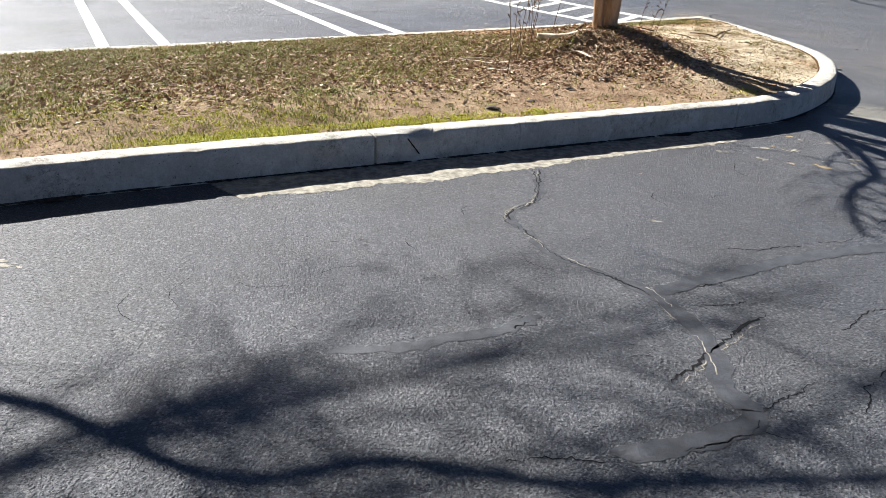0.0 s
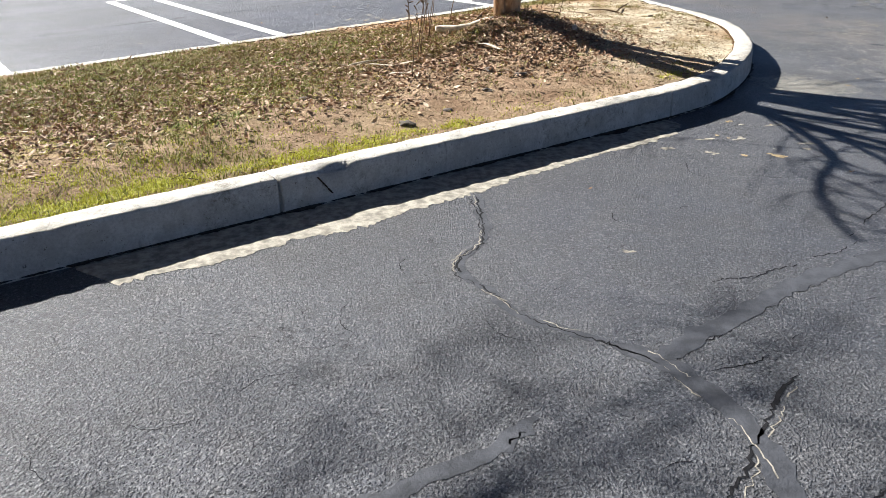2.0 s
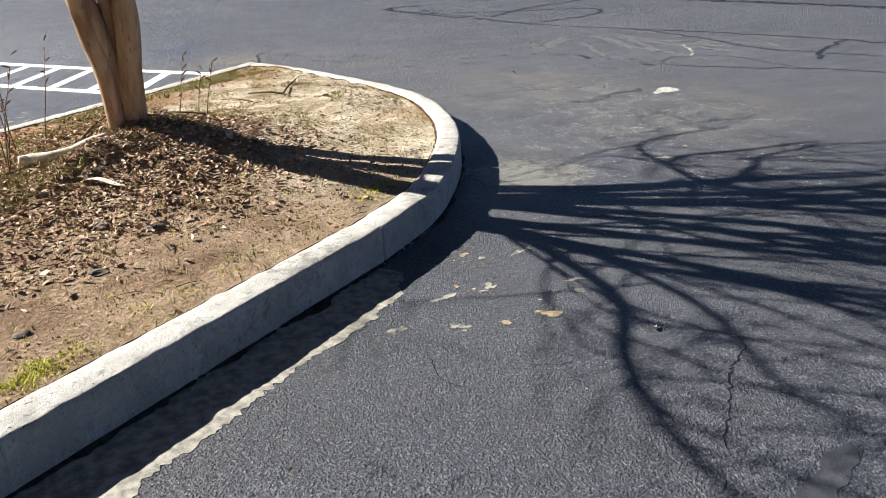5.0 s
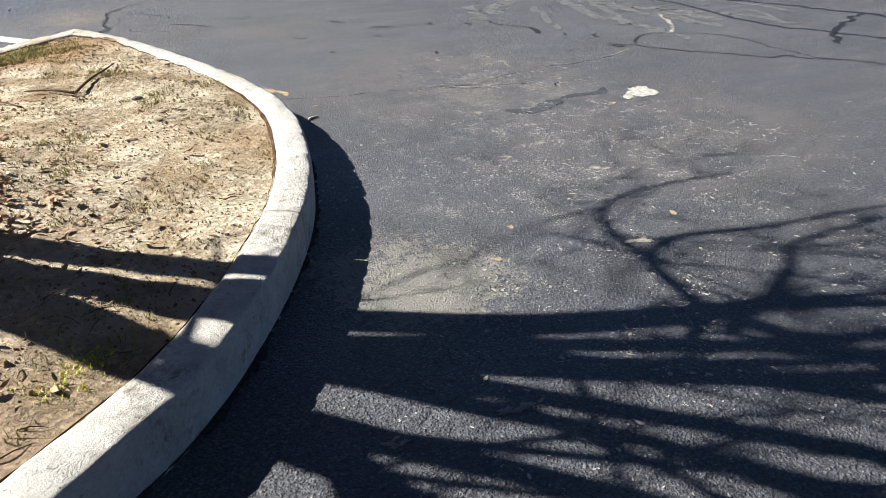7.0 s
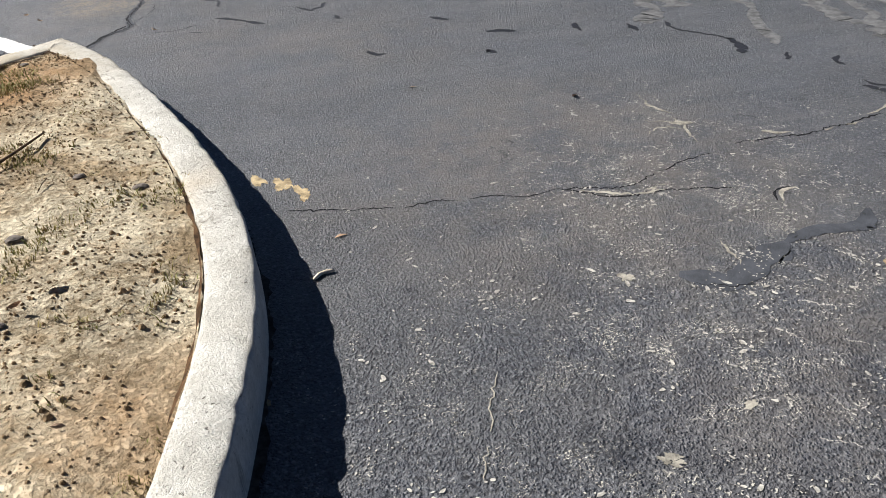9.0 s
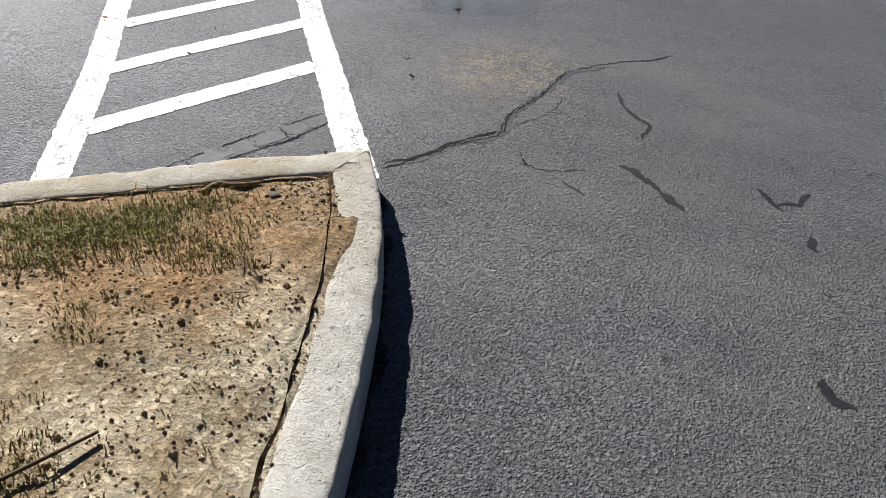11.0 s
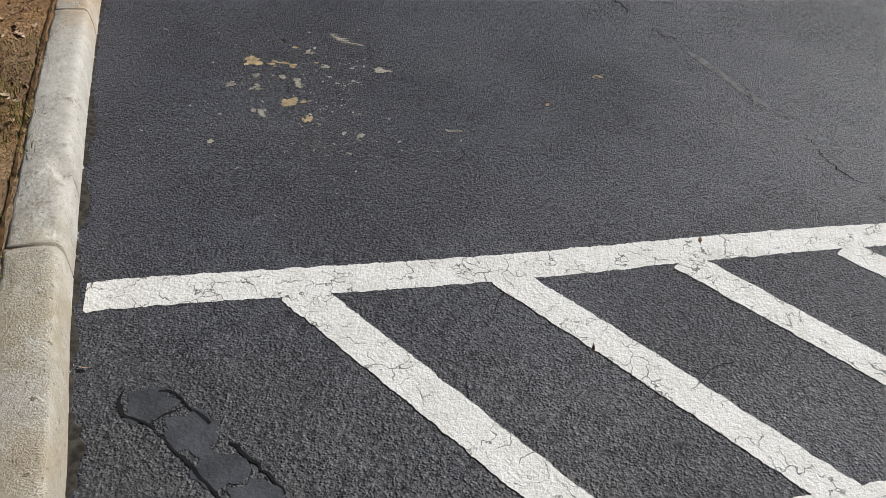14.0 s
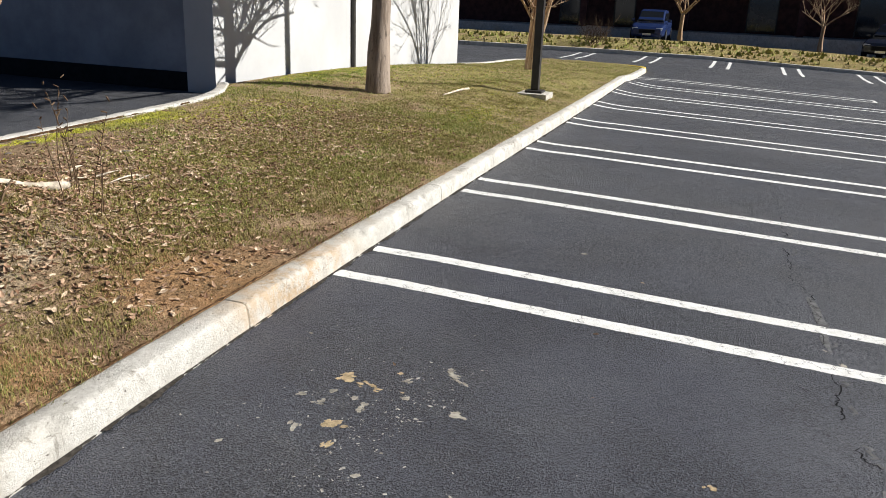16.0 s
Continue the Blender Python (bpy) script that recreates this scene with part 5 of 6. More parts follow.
def make_tree(name, label, at, stems, bark, seed, crown_depth, crown_len, sides=14, extra=()):
    """stems: lists of (du, dv, z) with radii; limbs grow from their tops."""
    u, v = at
    z0 = soil_z(u, v) - 0.03
    tree = empty(name, label, "tree", at=W(u, v, z0))
    rnd = random.Random(seed)
    org = W(u, v, z0)
    limbs = []
    for pts, radii in stems:
        path = stem([W(u + a, v + b, z0 + c) - org for a, b, c in pts], radii)
        tv, tf = tubes([path], sides)
        thing("stem" if len(stems) > 1 else "trunk", flute(tv, 0.012, seed), tf, bark, parent=tree, smooth=True)
        top, r = path[-1]
        way = (path[-1][0] - path[-3][0]).normalized()
        for k in range(3):
            grow(rnd, top, way + Vector((rnd.gauss(0, 0.35), rnd.gauss(0, 0.35), 0.1)), crown_len * rnd.uniform(0.8, 1.1), r * 0.85, crown_depth, limbs)
        m = len(path) * 2 // 3
        grow(rnd, path[m][0], way + Vector((rnd.gauss(0, 0.6), rnd.gauss(0, 0.6), 0.2)), crown_len * 0.7, path[m][1] * 0.45, crown_depth - 1, limbs)
    for pts, r0, depth in extra:
        path = stem([W(u + a, v + b, z0 + c) - org for a, b, c in pts], [r0, r0 * 0.7, r0 * 0.35])
        limbs.append(path)
        for i in range(3, len(path), max(2, len(path) // 14)):
            if depth:
                grow(rnd, path[i][0], Vector((rnd.gauss(0, 1), rnd.gauss(0, 1), rnd.uniform(0, 0.8))), rnd.uniform(0.5, 1.3), path[i][1] * 0.5, depth, limbs)
    tv, tf = tubes(limbs, 6)
    thing("crown", tv, tf, bark, parent=tree, smooth=True)
    return tree


def build_trees():
    make_tree("crape_myrtle", "bare crape myrtle with smooth tan fluted stems in leaf litter", TREE, [
        ([(0.0, 0.0, 0.0), (0.0, -0.05, 0.3), (0.0, -0.1, 0.6), (0.01, -0.11, 1.0), (-0.1, -0.09, 1.9)], [0.085, 0.072, 0.068, 0.062, 0.05]),
        ([(0.02, 0.02, 0.0), (0.07, 0.0, 0.3), (0.21, -0.05, 0.7), (0.34, -0.1, 1.1), (0.5, -0.17, 1.8)], [0.065, 0.062, 0.058, 0.055, 0.04]),
        ([(0.1, 0.0, -0.04), (0.14, -0.02, 0.3), (0.25, -0.06, 0.65), (0.4, -0.15, 1.0), (0.76, -0.25, 1.8)], [0.055, 0.05, 0.042, 0.04, 0.035]),
        ([(0.0, -0.02, 0.0), (-0.01, -0.06, 0.4), (-0.04, -0.06, 1.0), (-0.26, 0.0, 1.9)], [0.055, 0.052, 0.05, 0.04]),
        ([(0.0, 0.0, 0.0), (0.03, -0.03, 0.5), (0.14, 0.0, 1.1), (0.34, 0.08, 1.9)], [0.05, 0.05, 0.045, 0.035]),
        ([(0.0, -0.02, 0.0), (0.0, -0.09, 0.4), (0.03, -0.18, 1.1), (0.14, -0.28, 2.0)], [0.05, 0.05, 0.046, 0.04]),
        ([(0.05, 0.02, 0.0), (0.09, 0.0, 0.4), (0.28, 0.0, 1.0), (0.95, -0.02, 1.9)], [0.05, 0.045, 0.042, 0.035]),
        ([(0.0, 0.02, 0.0), (-0.06, 0.06, 0.35), (-0.1, 0.1, 0.7), (-0.14, 0.14, 1.2), (-0.19, 0.2, 1.6), (-0.33, 0.38, 2.1)], [0.06, 0.065, 0.072, 0.072, 0.07, 0.05]),
    ], BARK, 4, 3, 1.6, 18, extra=[([(0.19, -0.15, 0.9), (0.49, -0.14, 1.25), (0.84, -0.12, 1.55), (1.31, -0.12, 1.85), (1.79, -0.12, 1.98), (2.19, -0.12, 2.15), (2.64, -0.02, 2.45)], 0.034, 2),
                                    ([(0.34, -0.12, 1.15), (0.79, -0.12, 1.65), (1.34, -0.1, 2.1), (1.94, -0.07, 2.4), (2.34, -0.02, 2.75)], 0.026, 2), ([(-0.06, -0.12, 1.25), (-0.26, -0.22, 1.85), (-0.56, -0.22, 2.45), (-0.66, -0.12, 3.15)], 0.03, 2), ([(-0.2, 0.0, 1.8), (-0.34, 0.35, 2.05), (-0.59, 0.68, 2.1), (-0.87, 0.66, 2.1), (-1.16, 0.38, 2.1), (-1.64, 0.05, 2.15)], 0.027, 2), ([(-0.5, 0.55, 2.08), (-0.59, 0.68, 2.1), (-0.88, 0.99, 2.1), (-1.24, 0.98, 2.1), (-1.75, 0.64, 2.1)], 0.02, 2), ([(-0.3, 0.1, 1.95), (-0.77, 0.21, 2.1), (-1.05, 0.24, 2.1), (-1.54, -0.05, 2.1)], 0.024, 2)])
    # extra limbs hang out of view, added for the branch shadows on drive and wall
    make_tree("street_tree", "bare tree with a straight grey-brown trunk on the grass", (11.3, -3.35), [
        ([(0.0, 0.0, 0.0), (0.0, 0.0, 0.5), (0.05, 0.03, 1.6), (0.08, 0.05, 3.2)], [0.2, 0.145, 0.13, 0.1]),
    ], BARK2, 8, 3, 2.2, 16, extra=[([(0.0, 0.0, 1.9), (-0.8, 0.8, 2.6), (-1.4, 1.07, 2.95), (-1.93, 0.48, 2.95), (-2.38, 0.38, 2.95), (-2.78, 0.16, 2.98), (-3.38, -0.06, 2.98), (-3.78, -0.12, 3.03), (-4.9, -0.25, 3.08)], 0.042, 0),
                                    ([(0.05, 0.0, 2.4), (-0.5, 1.0, 3.2), (-1.3, 2.1, 3.9), (-2.2, 2.9, 4.4)], 0.018, 2), ([(0.05, 0.0, 2.6), (-1.0, 0.9, 3.4), (-2.2, 1.7, 4.0), (-3.3, 2.2, 4.4)], 0.024, 2),
                                    ([(0.05, 0.0, 2.7), (-0.3, 1.3, 3.6), (-0.6, 2.5, 4.2), (-0.9, 3.5, 4.6)], 0.022, 2), ([(0.05, 0.0, 2.8), (-1.4, 0.6, 3.6), (-2.8, 1.0, 4.2), (-4.2, 1.4, 4.5)], 0.034, 2), ([(0.05, 0.0, 1.8), (0.5, 0.1, 2.2), (1.1, 0.0, 2.5), (2.0, 0.1, 2.7)], 0.04, 2), ([(0.05, 0.0, 1.75), (0.5, -0.3, 2.1), (0.9, -0.3, 2.6), (1.4, -0.4, 3.2)], 0.045, 2), ([(0.05, 0.0, 2.2), (0.9, 0.4, 2.8), (1.9, 0.4, 3.2), (3.0, 0.6, 3.4)], 0.03, 2), ([(0.05, 0.0, 2.0), (0.3, 0.4, 2.9), (0.9, 0.8, 3.6)], 0.04, 2), ([(0.05, 0.0, 1.7), (0.35, -0.5, 2.0), (0.5, -0.9, 2.5), (0.45, -1.2, 3.2)], 0.035, 2), ([(0.05, 0.0, 2.1), (0.8, -0.6, 2.2), (1.6, -0.7, 2.5), (2.5, -0.8, 2.4)], 0.032, 2), ([(0.05, 0.0, 2.9), (0.3, 1.6, 3.8), (-0.2, 2.8, 4.5), (-1.4, 3.6, 4.9)], 0.03, 2), ([(0.05, 0.0, 2.6), (-2.0, 1.2, 3.8), (-3.4, 2.0, 4.3), (-4.6, 2.6, 4.6)], 0.03, 2),
                                    ([(0.05, 0.0, 2.7), (-0.7, 1.6, 3.6), (-1.6, 2.5, 4.2), (-2.6, 3.0, 4.6), (-3.6, 3.3, 4.8)], 0.022, 2), ([(0.05, 0.1, 2.8), (-0.8, 2.2, 4.0), (-1.3, 3.2, 4.6), (-1.8, 4.2, 5.0)], 0.02, 2), ([(-0.9, 1.7, 3.7), (-1.9, 2.2, 4.0), (-2.8, 2.6, 4.2), (-3.9, 2.8, 4.4)], 0.018, 2)])
    make_tree("crape_myrtle", "bare crape myrtle with several pale stems on the grass", (19.6, -3.1), [
        ([(0.0, 0.0, 0.0), (0.02, 0.0, 0.6), (0.08, 0.05, 1.6), (0.1, 0.2, 2.4)], [0.12, 0.09, 0.07, 0.05]),
        ([(0.1, 0.1, 0.0), (0.1, 0.16, 0.6), (0.0, 0.4, 1.6), (-0.1, 0.6, 2.4)], [0.09, 0.07, 0.05, 0.04]),
        ([(-0.1, 0.05, 0.0), (-0.14, 0.1, 0.6), (-0.3, 0.2, 1.6), (-0.5, 0.2, 2.4)], [0.09, 0.07, 0.05, 0.04]),
    ], BARK, 15, 3, 1.5, 10, extra=[([(0.0, 0.0, 1.2), (-0.8, -0.3, 2.0), (-1.6, -0.4, 2.6), (-2.4, -0.5, 3.0)], 0.035, 2), ([(0.0, 0.0, 1.4), (0.6, -0.4, 2.2), (0.9, -0.6, 3.0)], 0.035, 2), ([(0.0, 0.0, 1.5), (-0.5, -0.6, 2.4), (-0.9, -0.9, 3.1)], 0.03, 2)])


build_trees()


# ---- building, pole, weeds ----
def slab(name, u0, u1, v0, v1, z0, z1, material, label, category, kind="", parent=None, bevel=0.0):
    bm = box_bm(u0, v0, z0, u1, v1, z1, bevel)
    for w in bm.verts:
        w.co = W(w.co.x, w.co.y, w.co.z)
    bmesh.ops.reverse_faces(bm, faces=bm.faces)
    bmesh.ops.recalc_face_normals(bm, faces=bm.faces)
    me = bpy.data.meshes.new(name)
    bm.to_mesh(me)
    bm.free()
    me.materials.append(material)
    ob = new(name, me)
    if parent:
        ob.parent = parent
    return tagged(ob, label, category, kind=kind)


def build_building():
    house = empty("white_building", "plain white rendered building with its shaded side wall coloured grey", "building", kind="structure")
    slab("front_wall", 10.15, 21.0, -5.7, -5.45, -1.0, 6.0, WALL, "", "", parent=house)
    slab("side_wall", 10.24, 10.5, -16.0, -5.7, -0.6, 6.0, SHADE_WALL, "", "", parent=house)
    slab("end_wall", 20.75, 21.0, -16.0, -5.7, -1.0, 6.0, WALL, "", "", parent=house)
    slab("corner_pilaster", 10.15, 10.24, -5.95, -5.7, -0.4, 6.0, WALL, "", "", parent=house)
    # black strip put in for the dark shadow along the side wall's foot
    slab("foot_shade_strip", 10.2, 10.24, -16.0, -5.96, -0.4, 0.28, RUBBER, "black strip for the shade at the wall's foot", "", parent=house)
    slab("roof", 10.1, 21.1, -16.1, -5.4, 6.0, 6.25, CONCRETE, "", "", parent=house)
    slab("downpipe", 14.62, 14.69, -5.45, -5.38, -0.1, 6.0, BRONZE, "thin dark downpipe", "", parent=house)
    slab("lamp_bracket", 14.3, 14.5, -5.45, -5.33, 1.75, 2.0, BRONZE, "small dark wall fixture", "", parent=house, bevel=0.02)


def build_pole():
    u, v = 13.75, -1.5
    z = soil_z(u, v)
    lamp = empty("lamp_post", "dark bronze square lamp post on a low concrete footing", "lamp post", at=W(u, v, z))
    under(lamp, "footing", box_bm(-0.26, -0.26, -0.1, 0.26, 0.26, 0.05, 0.015), CONCRETE)
    under(lamp, "base_plate", box_bm(-0.15, -0.15, 0.05, 0.15, 0.15, 0.09, 0.01), BRONZE)
    bm = box_bm(-0.065, -0.065, 0.09, 0.065, 0.065, 6.5, 0.012)
    under(lamp, "pole", bm, BRONZE)
    under(lamp, "lamp_head", box_bm(-0.2, -0.2, 6.5, 0.55, 0.2, 6.68, 0.03), BRONZE)
    lamp.rotation_euler = (0, 0, 0.48)


def weed(u, v, h, seed):
    rnd = random.Random(seed)
    z = soil_z(u, v)
    org = W(u, v, z)
    paths = []
    for k in range(rnd.randint(1, 2)):
        p, d, path = Vector((rnd.gauss(0, 0.02), rnd.gauss(0, 0.02), -0.02)), Vector((rnd.gauss(0, 0.08), rnd.gauss(0, 0.08), 1)), []
        hh = h * rnd.uniform(0.75, 1.1)
        for i in range(10):
            path.append((p.copy(), 0.0042 * (1 - 0.07 * i)))
            d = (d + Vector((rnd.gauss(0, 0.05), rnd.gauss(0, 0.05), 0))).normalized()
            p = p + d * hh / 9
            if i > 4:
                s = Vector((rnd.gauss(0, 1), rnd.gauss(0, 1), 0.8)).normalized()
                paths.append([(p.copy(), 0.003), (p + s * 0.03, 0.006), (p + s * 0.045, 0.002)])
        paths.append(path)
    tv, tf = tubes(paths, 5)
    ob = thing("dry_weed", tv, tf, TWIG, "thin dry upright weed stalk with seed heads", "weed", "dry weeds")
    ob.location = org


def build_small_things():
    for k, (u, v, h) in enumerate([(4.0, -2.2, 0.6), (3.9, -2.0, 0.65), (3.7, -1.75, 0.5), (3.55, -1.95, 0.55), (3.8, -1.6, 0.45), (2.75, -2.15, 0.5), (2.6, -2.3, 0.42), (2.5, -2.1, 0.36), (4.42, -2.7, 0.75), (4.75, -3.1, 0.8), (4.25, -2.5, 0.4), (2.9, -1.8, 0.3)]):
        weed(u, v, h, k + 50)
    # the bleached log on the leaves
    u, v = 3.74, -2.38
    org = W(u, v, soil_z(u, v))
    pts = [W(u + a, v + b, soil_z(u + a, v + b) + c) - org for a, b, c in [(-0.2, -0.13, 0.01), (-0.1, -0.08, 0.02), (0.0, -0.02, 0.015), (0.1, 0.04, 0.03), (0.17, 0.1, 0.05), (0.21, 0.12, 0.07)]]
    tv, tf = tubes([stem(pts, [0.02, 0.027, 0.025, 0.03, 0.036, 0.022], 0.03)], 9)
    ob = thing("broken_branch", flute(tv, 0.01, 3), tf, DRIFT, "bleached barkless broken branch lying on leaves", "branch", smooth=True)
    ob.location = org
    sticks = [((1.12, -1.65), 0.34, 1.056, 0.008), ((1.7, -1.6), 0.16, 2.2, 0.006), ((1.45, -1.68), 0.15, 2.5, 0.009), ((4.7, -2.5), 0.2, 0.5, 0.008), ((3.4, -2.2), 0.3, 1.2, 0.009), ((3.0, -2.4), 0.22, 2.6, 0.006), ((3.5, -3.3), 0.12, 0.4, 0.005), ((12.2, -2.4), 0.5, 0.4, 0.02)]
    for k, ((su, sv), n, a, r) in enumerate(sticks):
        p = W(su, sv, soil_z(su, sv) + r + 0.004)
        d = Vector((math.cos(a), math.sin(a), 0))
        tv, tf = tubes([stem([-d * n, -d * n * 0.3 + Vector((0, 0, 0.012)), d * n * 0.4 + Vector((0.01, 0.01, 0.006)), d * n], [r, r * 0.9, r * 0.7, r * 0.5], 0.04)], 6)
        ob = thing("stick", tv, tf, DRIFT if k in (3, 7) else TWIG, "dry fallen stick lying on the soil", "stick", "fallen sticks", smooth=True)
        ob.location = p
    rnd = random.Random(77)
    for k, (su, sv, s) in enumerate([(4.55, -3.75, 0.03), (4.1, -3.55, 0.032), (4.2, -3.3, 0.03), (5.4, -4.1, 0.03), (5.0, -3.95, 0.022), (0.93, -1.91, 0.017), (0.81, -2.13, 0.018), (0.46, -0.45, 0.015), (1.79, -2.73, 0.018), (1.27, -2.17, 0.018), (1.5, -2.6, 0.012), (5.6, -3.2, 0.03)]):
        bm = bmesh.new()
        bmesh.ops.create_icosphere(bm, subdivisions=2, radius=s)
        for w in bm.verts:
            w.co *= 1 + 0.9 * noise.noise(w.co * 30 + Vector((k, 0, 0)))
            w.co.x *= 1.35
            w.co.z *= 0.5
        me = bpy.data.meshes.new("stone")
        bm.to_mesh(me)
        bm.free()
        me.materials.append(STONE)
        ob = tagged(new("stone", me), "small rough grey stone in the soil", "stone", "small stones")
        ob.location = W(su, sv, soil_z(su, sv) + s * 0.25)
    # a white plastic cap and strips of shed bark
    bm = bmesh.new()
    bmesh.ops.create_cone(bm, cap_ends=True, segments=24, radius1=0.03, radius2=0.028, depth=0.045)
    top = [f for f in bm.faces if f.normal.z > 0.9]
    inner = bmesh.ops.inset_region(bm, faces=top, thickness=0.006)
    for w in {w for f in top for w in f.verts}:
        w.co.z -= 0.03
    me = bpy.data.meshes.new("pipe_cap")
    bm.to_mesh(me)
    bm.free()
    me.materials.append(PLASTIC)
    ob = tagged(new("pipe_cap", me), "small white plastic pipe cap lying on the soil", "cap")
    ob.matrix_world = Matrix.Translation(W(2.86, -1.83, soil_z(2.86, -1.83) + 0.03)) @ Euler((1.1, 0.3, 0.4)).to_matrix().to_4x4()
    for k, (su, sv, n, a) in enumerate([(4.75, -3.0, 0.14, 0.6), (4.66, -2.7, 0.2, 0.2), (4.8, -2.45, 0.16, 0.35), (3.0, -2.9, 0.15, 1.4), (3.9, -2.9, 0.16, 2.2)]):
        p = W(su, sv, soil_z(su, sv) + 0.02)
        bverts, bfaces = [], []
        for i in range(9):
            t = i / 8
            wd = 0.018 * (1 - abs(2 * t - 1) ** 3) + 0.003
            for j in (-1, 0, 1):
                x = (t - 0.5) * 2 * n
                bverts.append(Vector((x * math.cos(a) - j * wd * math.sin(a), x * math.sin(a) + j * wd * math.cos(a), 0.006 * abs(j) + 0.01 * math.sin(t * 7 + k))))
            if i:
                q = 3 * i
                bfaces += [(q - 3, q, q + 1, q - 2), (q - 2, q + 1, q + 2, q - 1)]
        ob = thing("bark_strip", bverts, bfaces, DRIFT, "curled pale strip of shed bark on the leaves", "bark", "bark strips", smooth=True)
        ob.location = p
    # a dug-up root in the red earth at the corner, and a chip of wood on the drive
    for k, (line, r, ground, label) in enumerate([([(0.69, -0.4), (0.64, -0.34), (0.58, -0.36), (0.5, -0.35)], 0.009, soil_z, "brown knobbly root lying in red earth"), ([(0.66, -2.85), (0.62, -2.84), (0.58, -2.86)], 0.008, gz, "small tan chip of wood on the drive")]):
        org = W(*line[0], ground(*line[0]))
        pts = [W(a, b, ground(a, b) + r * 0.8) - org for a, b in line]
        tv, tf = tubes([stem(pts, [r * 0.6, r, r * 0.7, r * 1.1, r * 0.5], 0.012)], 7)
        ob = thing("root" if k == 0 else "wood_chip", flute(tv, r * 0.5, k), tf, CLOD if k == 0 else DRIFT, label, "root" if k == 0 else "wood", smooth=True)
        ob.location = org
    for lu, lv, s in [(2.31, -3.75, 0.06), (2.5, -3.66, 0.06), (1.9, -3.3, 0.04), (0.94, -1.73, 0.03), (1.3, -1.66, 0.035)]:
        lverts, lfaces = [], []
        leaf_shape(rnd, lverts, lfaces, Vector((0, 0, 0)), s, 0.004)
        ob = thing("fallen_leaf", lverts, lfaces, LEAF, "single curled brown leaf on sandy soil", "leaf", "leaves on the soil")
        ob.location = W(lu, lv, soil_z(lu, lv) + 0.004)
    # single leaves and a few crumbs of wood on the asphalt
    for k, (lu, lv, s) in enumerate([(3.58, -5.76, 0.05), (-0.18, 0.83, 0.045), (-0.5, -0.01, 0.055), (-0.2, 1.05, 0.04), (-0.59, 1.75, 0.05), (0.96, -0.17, 0.035), (0.99, -0.21, 0.035), (1.35, 1.82, 0.04), (0.86, 1.22, 0.04), (3.09, 0.49, 0.04), (3.22, 1.42, 0.03), (0.42, -2.7, 0.07), (4.95, -5.15, 0.03), (-0.8, -1.9, 0.05), (-1.2, -2.6, 0.06), (2.4, 1.6, 0.04), (4.0, 1.3, 0.05)]):
        lverts, lfaces = [], []
        leaf_shape(rnd, lverts, lfaces, Vector((0, 0, 0)), s, 0.004)
        ob = thing("fallen_leaf", lverts, lfaces, LEAF, "single curled brown leaf on the asphalt", "leaf", "leaves on the asphalt")
        ob.location = G(lu, lv, 0.003)


build_building()
build_pole()
build_small_things()


# ---- beyond the lot ----
FAR_U = 36.5


